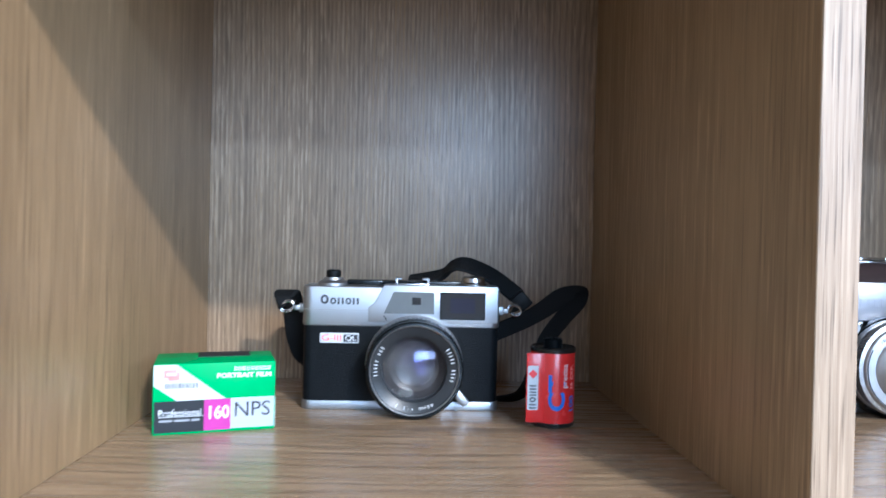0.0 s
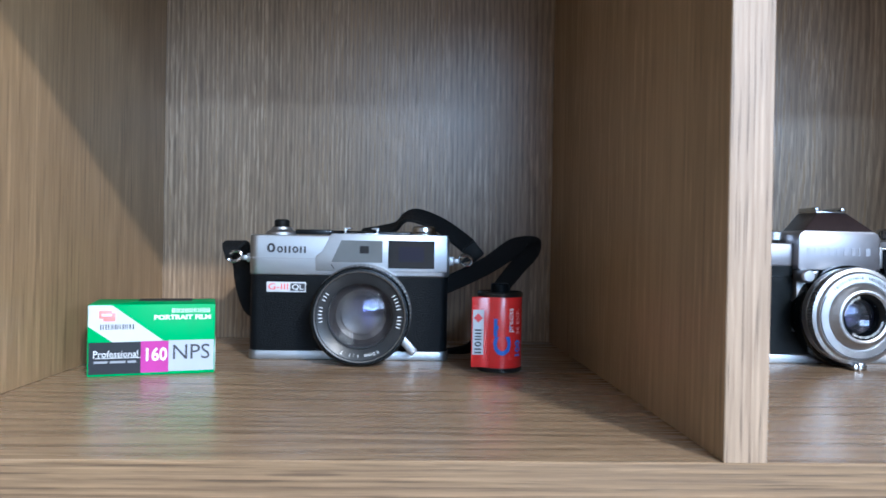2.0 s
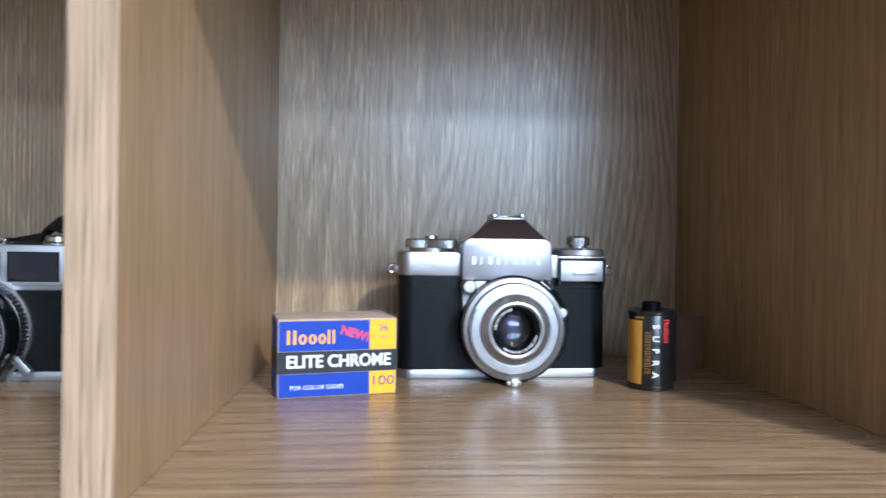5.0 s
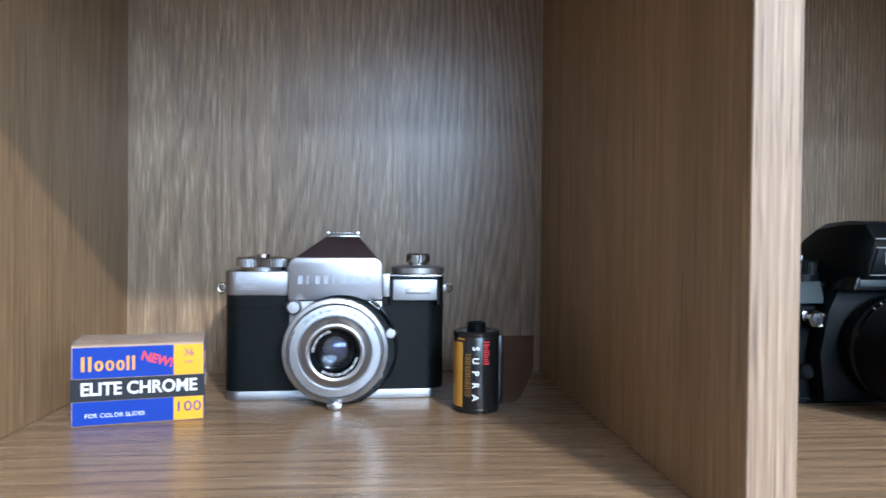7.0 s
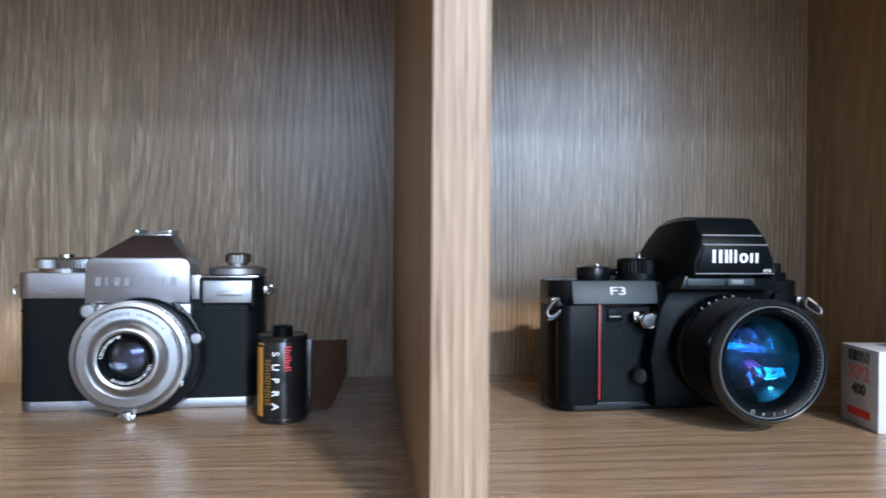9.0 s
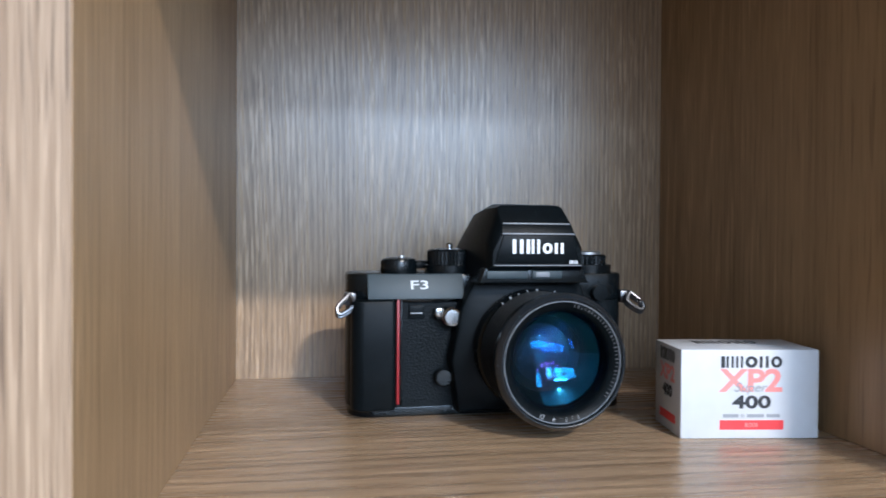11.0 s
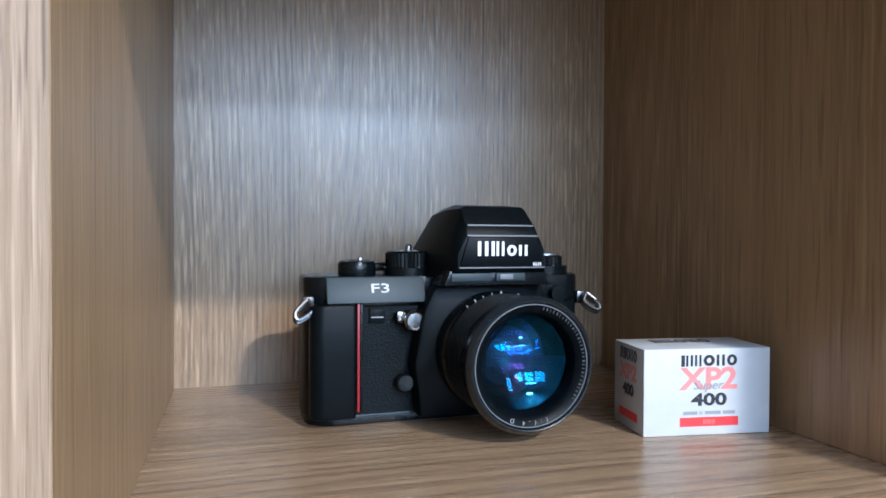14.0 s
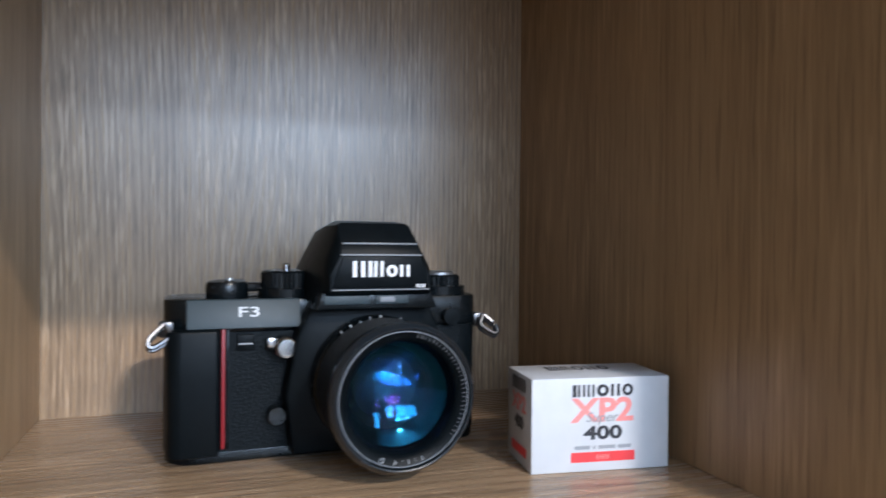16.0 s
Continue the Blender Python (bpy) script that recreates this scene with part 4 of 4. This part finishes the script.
    part("name_ring", lathe([(0.0265, 0.0582), (0.0240, 0.0572), (0.0226, 0.0558), (0.0222, 0.0550), (0.0222, 0.0488)], c), black_matt, lens)
    part("ring_text", round_letters("1:1.4 D", 0.0249, 0.0028, c, 0.0581, 163, 6.5), grey_ink, lens)
    part("ring_mark", round_bars(30, 0.0252, 0.0017, c, 0.0582, 12, 4.0), engraving, lens)
    lens_face("front_element", cap(0.0222, 0.0490, 0.0078, c, 12), face_blue, lens, "blue-coated front element")
    part("inner_barrel", lathe([(0.0222, 0.0490), (0.0212, 0.0440), (0.0190, 0.0400), (0.0180, 0.0330), (0.0140, 0.0300), (0, 0.0299)], c), black_matt, lens)
    lens_face("second_element", cap(0.0212, 0.0486, -0.0064, c, 12), face_cyan, lens, "cyan-coated second element")
    lens_face("third_element", cap(0.0188, 0.0340, 0.0080, c, 12), face_blue, lens)
    lens_face("fourth_element", cap(0.0186, 0.0405, -0.0075, c, 12), face_magenta, lens)
    lens_face("rear_element", cap(0.0135, 0.0301, 0.0040, c), face_cyan, lens)
    return cam_


black_reflex()


# ---- film boxes ----
def film_box(name, m, w, d, h, mat, label):
    ob = thing(name, m, label, "film box", "film boxes on the shelf")
    return ob, part("carton", box(0, w, 0, d, 0, h, 0.0006), mat, ob)


def green_box():
    w, d, h = 0.0605, 0.036, 0.0362
    ob, carton = film_box("film_box", pose(-0.1222, 0.1296, 0, 0, 0, 16.2), w, d, h, green_card, "green and white card film box with magenta panel")
    u = lambda p: (p - 58) / 690 * w
    v = lambda p: (458 - p) / 392 * h
    f = -0.00025
    part("white_band", slab([(u(62), v(70)), (u(185), v(70)), (u(460), v(268)), (u(190), v(272)), (u(62), v(184))], f, 0.0005), white_card, carton)
    part("black_panel", box(u(66), u(340), f, 0.0005, v(446), v(272)), black_card, carton)
    part("magenta_panel", box(u(340), u(490), f, 0.0005, v(444), v(270)), magenta_card, carton)
    part("grey_panel", box(u(490), u(742), f, 0.0005, v(440), v(268)), grey_card, carton)
    part("red_emblem", join(box(u(118), u(186), f - 0.0002, 0, v(142), v(98), 0.0001), box(u(140), u(204), f - 0.0001, 0, v(158), v(112), 0.0001)), pink_ink, carton, "small red emblem")
    part("emblem_slot", box(u(132), u(184), f - 0.0003, 0, v(130), v(116)), white_card, carton)
    pieces("name_mark", put(bars([(0.0019, 1), (0.0019, 1), (0.0013, 1), (0.0007, 1), (0.0018, 1), (0.0007, 1), (0.0016, 1), (0.0024, 1)], 0.0026, 0.0005), u(215), f - 0.0001, v(188)), black_ink, carton)
    pieces("name_mark", put(bars([(0.0016, 1)] * 9, 0.0022, 0.0005), u(612), f - 0.0001, v(102)), white_ink, carton)
    pieces("letter", put(letters("PORTRAIT FILM", 0.0032, u(722) - u(410), bold=0.00012), u(566), f - 0.0001, v(140)), white_ink, carton)
    pieces("letter", put(letters("Professional", 0.0048, u(325) - u(92)), u(208), f - 0.0001, v(338)), white_ink, carton)
    part("rule", box(u(92), u(340), f - 0.0001, 0, v(360), v(357)), white_ink, carton)
    part("small_mark", put(bars([(0.0062, 1), (0.0072, 1), (0.0040, 1)], 0.0011, 0.0010), u(206), f - 0.0001, v(380)), grey_ink, carton)
    pieces("letter", put(letters("160", 0.0092, u(476) - u(362), bold=0.0002), u(418), f - 0.0001, v(347)), white_ink, carton)
    pieces("letter", put(letters("NPS", 0.0110, u(716) - u(512)), u(614), f - 0.0001, v(338)), black_ink, carton)
    part("end_panel", box(w - 0.0004, w + 0.00025, 0.001, d - 0.001, 0.0010, v(272)), white_card, carton)
    part("top_mark", box(w * 0.35, w * 0.80, d * 0.55, d - 0.001, h - 0.0003, h + 0.00025), black_card, carton)
    part("top_mark", slab([(0.001, 0.001), (w * 0.25, 0.001), (w * 0.42, d * 0.5), (0.001, d * 0.5)], h - 0.0003, h + 0.0002, 0, "z"), green_card, carton)


def blue_box():
    w, d, h = 0.0612, 0.036, 0.0400
    ob, carton = film_box("film_box", pose(0.1780, 0.1445, 0, 0, 0, 13.5), w, d, h, brown_card, "blue and yellow card film box in cellophane")
    u = lambda p: (p - 622) / 211 * w
    v = lambda p: (689 - p) / 142 * h
    f = -0.00025
    for z0, z1, right in ((v(605), v(551), True), (v(687), v(646), True)):
        part("blue_panel", box(0.0006, u(783), f, 0.0005, z0, z1), blue_card, carton)
        part("yellow_panel", box(u(784), w - 0.0004, f, 0.0005, z0, z1), yellow_card, carton)
        part("end_panel", box(w - 0.0004, w + 0.00025, 0.0010, d - 0.0008, z0, z1), blue_card, carton)
        part("end_panel", box(-0.00025, 0.0004, 0.0010, d - 0.0008, z0, z1), blue_card, carton)
    part("black_band", box(-0.0003, w + 0.0003, f - 0.0001, d * 0.98, v(645), v(606)), black_card, carton)
    pieces("name_mark", put(bars([(0.0052, 1), (0.0042, 0.72, "ring"), (0.0042, 0.72, "ring"), (0.0040, 0.72, "ring"), (0.0042, 1)], 0.0072, 0.0007), u(680), f - 0.0001, v(580)), orange_ink, carton)
    pieces("letter", put(letters("NEW!", 0.0062, 0.0150, bold=0.0002), u(757), f - 0.0002, v(576), spun(17)), red_ink, carton)
    pieces("letter", put(letters("36", 0.0050), u(808), f - 0.0001, v(566)), navy_ink, carton)
    pieces("letter", put(letters("EXP", 0.0022), u(808), f - 0.0001, v(583)), navy_ink, carton)
    pieces("letter", put(letters("ELITE CHROME", 0.0088, 0.0535, bold=0.00022), u(729), f - 0.0003, v(625)), white_ink, carton)
    pieces("letter", put(letters("FOR COLOR SLIDES", 0.0030, 0.0270), u(690), f - 0.0001, v(671)), white_ink, carton)
    pieces("letter", put(letters("100", 0.0072, 0.0112), u(807), f - 0.0001, v(664)), navy_ink, carton)
    pieces("end_mark", moved(bars([(0.003, 1), (0.0026, 0.7, "ring"), (0.0026, 0.7, "ring"), (0.0026, 0.7, "ring")], 0.0070, 0.0006), Matrix.Translation((w + 0.0004, 0.010, v(578))) @ Matrix.Rotation(radians(90), 4, "Z")), orange_ink, carton)
    pieces("end_letter", moved(letters("ELITE CHROME", 0.0060, 0.0280), Matrix.Translation((w + 0.0006, 0.018, v(625))) @ Matrix.Rotation(radians(90), 4, "Z")), white_ink, carton)
    # loose cellophane over the top, gathered in a wave
    bm = bmesh.new()
    nx, ny = 28, 8
    grid = [[bm.verts.new((-0.0006 + (w + 0.0012) * i / nx, -0.0005 + (d + 0.001) * j / ny, h + 0.0006 + 0.0007 * math.sin(i * 0.55 + j * 0.5) * math.sin(math.pi * j / ny) + 0.0006 * noise.noise((i * 0.3, j * 0.5, 2)))) for j in range(ny + 1)] for i in range(nx + 1)]
    for i in range(nx):
        for j in range(ny):
            bm.faces.new((grid[i][j], grid[i + 1][j], grid[i + 1][j + 1], grid[i][j + 1]))
    film = part("wrapper", bm, plain("shiny_film", (0.72, 0.70, 0.68), 0.18, vary=0.1), ob, "crinkled clear cellophane wrapper")
    nt = film.data.materials[0].node_tree
    nt.nodes["Principled BSDF"].inputs["Alpha"].default_value = 0.30
    film.visible_shadow = False


def white_box():
    w, d, h = 0.0632, 0.0330, 0.0402
    ob, carton = film_box("film_box", pose(0.6717, 0.1182, 0, 0, 0, -7.6), w, d, h, white_card, "white card film box with black and red print")
    u = lambda p: (p - 150) / 675 * w
    v = lambda p: (555 - p) / 457 * h
    f = -0.00012
    cx = u(495)
    spec = [(0.0018, 1), (0.0038, 1), (0.0036, 1), (0.0060, 1, "ring"), (0.0046, 1), (0.0054, 1, "ring")]
    pieces("name_mark", put(bars(spec, 0.0052, 0.0006), cx, f, v(161)), black_ink, carton)
    pieces("letter", put(letters("XP2", 0.0140, 0.0290, bold=0.0004), cx, f, v(262)), pink_ink, carton)
    pieces("letter", put(letters("Super", 0.0060, 0.0150, shear=0.3), cx - 0.001, f - 0.0002, v(292)), grey_ink, carton)
    pieces("letter", put(letters("400", 0.0078, 0.0178, bold=0.00025), cx, f, v(370)), black_ink, carton)
    part("small_mark", put(bars([(0.0070, 1), (0.0015, 1), (0.0078, 1), (0.0060, 1)], 0.0015, 0.0012), cx, f, v(437)), grey_ink, carton)
    part("red_bar", box(u(340), u(652), f, 0.0004, v(508), v(460)), red_ink, carton)
    pieces("bar_mark", put(bars([(0.0016, 1)] * 3, 0.0020, 0.0005), cx, f - 0.0001, v(484)), pink_ink, carton)
    # the end that faces the camera and the top
    turn = Matrix.Rotation(radians(-90), 4, "Z")
    end = lambda bm, y, z: moved(bm, Matrix.Translation((-0.0001, y, z)) @ turn)
    pieces("end_mark", end(bars([(q[0] * 0.62, *q[1:]) for q in spec], 0.0058, 0.0005), d / 2, v(152)), black_ink, carton)
    pieces("end_letter", end(letters("XP2", 0.0100, 0.0190, bold=0.0003), d / 2, v(250)), pink_ink, carton)
    pieces("end_letter", end(letters("400", 0.0074, 0.0120, bold=0.0003), d / 2, v(345)), black_ink, carton)
    pieces("end_mark", end(bars([(0.020, 1)], 0.0040, 0.001), d / 2, v(478)), red_ink, carton)
    pieces("top_mark", moved(bars(spec, 0.0090, 0.0010), Matrix.Translation((w * 0.47, d * 0.68, h + 0.0001)) @ Matrix.Rotation(radians(-90), 4, "X")), black_ink, carton)


green_box()
blue_box()
white_box()


# ---- film canisters ----
def curved_panel(r, a0, a1, z0, z1, n=14):
    bm = bmesh.new()
    cols = [[bm.verts.new(((r + o) * math.sin(radians(a0 + (a1 - a0) * k / n)), -(r + o) * math.cos(radians(a0 + (a1 - a0) * k / n)), z)) for o in (-0.0004, 0) for z in (z0, z1)] for k in range(n + 1)]
    for p, q in zip(cols, cols[1:]):
        for i, j in ((0, 1), (1, 3), (3, 2), (2, 0)):
            bm.faces.new((p[i], p[j], q[j], q[i]))
    bm.faces.new((cols[0][0], cols[0][1], cols[0][3], cols[0][2]))
    bm.faces.new((cols[-1][0], cols[-1][1], cols[-1][3], cols[-1][2]))
    return bm


def canister(m, skin, label, lip_left=False):
    ob = thing("film_canister", m, label, "film canister", "film canisters on the shelf")
    part("shell", lathe([(0, 0.0022), (0.0123, 0.0022), (0.0125, 0.0030), (0.0125, 0.0415), (0.0122, 0.0422), (0, 0.0422)], (0, 0, 0), "z", 64), skin, ob)
    part("end_cap", lathe([(0, 0), (0.0118, 0), (0.0126, 0.0006), (0.0128, 0.0024), (0.0126, 0.0028), (0, 0.0028)], (0, 0, 0), "z", 64), black_tin, ob, "black crimped end cap")
    part("end_cap", lathe([(0, 0.0414), (0.0126, 0.0414), (0.0128, 0.0418), (0.0128, 0.0434), (0.0122, 0.0442), (0.0112, 0.0438), (0.0060, 0.0436), (0, 0.0436)], (0, 0, 0), "z", 64), black_tin, ob, "black crimped end cap")
    spool = part("spool", lathe([(0.0026, 0.0432), (0.0052, 0.0432), (0.0052, 0.0478), (0.0046, 0.0486), (0.0030, 0.0486), (0.0026, 0.0478), (0.0026, 0.0440)], (0, 0, 0), "z", 32), black_matt, ob, "black plastic spool end")
    part("light_trap", box(*((0.0110, 0.0150, -0.0005, 0.0022) if not lip_left else (-0.0166, -0.0060, -0.0108, -0.0090)), 0.003, 0.0415, 0.0006), skin, ob)
    return ob


R = 0.01262
red_can = canister(pose(0.0884, 0.1640, 0, 0, 0, 0), red_tin, "red film canister with white label and blue lettering", True)
label = part("white_label", box(-0.0160, -0.0100, -0.0110, -0.0100, 0.0100, 0.0345, 0.0001, 1), white_card, red_can)
pieces("label_mark", put(bars([(0.0030, 1), (0.0030, 1, "ring"), (0.0026, 1), (0.0030, 1)], 0.0036, 0.0006), -0.0130, -0.0111, 0.0175, spun(-90)), black_ink, label)
part("label_emblem", put(box(-0.0018, 0.0018, -0.0001, 0.0001, -0.0018, 0.0018), -0.0130, -0.0111, 0.0300, spun(45)), red_ink, label, "small red emblem")
pieces("letter", wrapped(letters("CT", 0.0128, 0.0200, bold=0.0004), R, 3, 0.0195, 90), blue_ink, red_can)
pieces("letter", wrapped(letters("precisa", 0.0048, 0.0130), R, 22, 0.0290, 90), white_ink, red_can)
pieces("letter", wrapped(letters("100", 0.0052, 0.0088, bold=0.0002), R, 46, 0.0130, 90), blue_ink, red_can)
pieces("letter", wrapped(letters("36 EXP.", 0.0036, 0.0135), R, 46, 0.0280, 90), pink_ink, red_can)

black_can = canister(pose(0.3810, 0.1722, 0, 0, 0, 0), black_tin, "black and gold film canister with its leader out")
part("gold_panel", curved_panel(R, -125, -44, 0.0036, 0.0385), gold_tin, black_can, "gold printed panel")
part("gold_mark", join(*[wrapped(bars([(0.0010 + 0.0006 * (k % 3), 1) for k in range(11)], 0.0016, 0.0006), R, a, 0.021, -90) for a in (-33, -25)]), plain("dull_gold_ink", (0.22, 0.11, 0.02), 0.4), black_can)
part("red_mark", wrapped(bars([(0.0026, 1), (0.0022, 0.75), (0.0022, 1), (0.0022, 0.75), (0.0022, 1)], 0.0034, 0.0003), R, 18, 0.0330, -90), red_ink, black_can)
for k, ch in enumerate("SUPRA"):
    part("letter", wrapped(letters(ch, 0.0050, bold=0.0001), R, -10, 0.0355 - 0.0066 * k, -90), white_ink, black_can)
part("small_mark", wrapped(bars([(0.0016, 1), (0.001, 1), (0.0016, 1)], 0.0010, 0.0004), R, -50, 0.0402), gold_tin, black_can)
bm = bmesh.new()
strip = [(0.0125 + 0.0205 * k / 10, 0.0006 + 0.0030 * (k / 10) ** 2, 0.0040 + 0.019 * max(0, (k - 5) / 5) ** 1.5) for k in range(11)]
rows = [[bm.verts.new(p) for p in ((x, y, zb), (x, y, 0.0405), (x - 0.0001, y + 0.0003, 0.0405), (x - 0.0001, y + 0.0003, zb))] for x, y, zb in strip]
for p, q in zip(rows, rows[1:]):
    for k in range(4):
        bm.faces.new((p[k], p[(k + 1) % 4], q[(k + 1) % 4], q[k]))
bm.faces.new(rows[0]), bm.faces.new(rows[-1])
part("film_leader", bm, film_brown, black_can, "brown film leader sticking out of the canister")
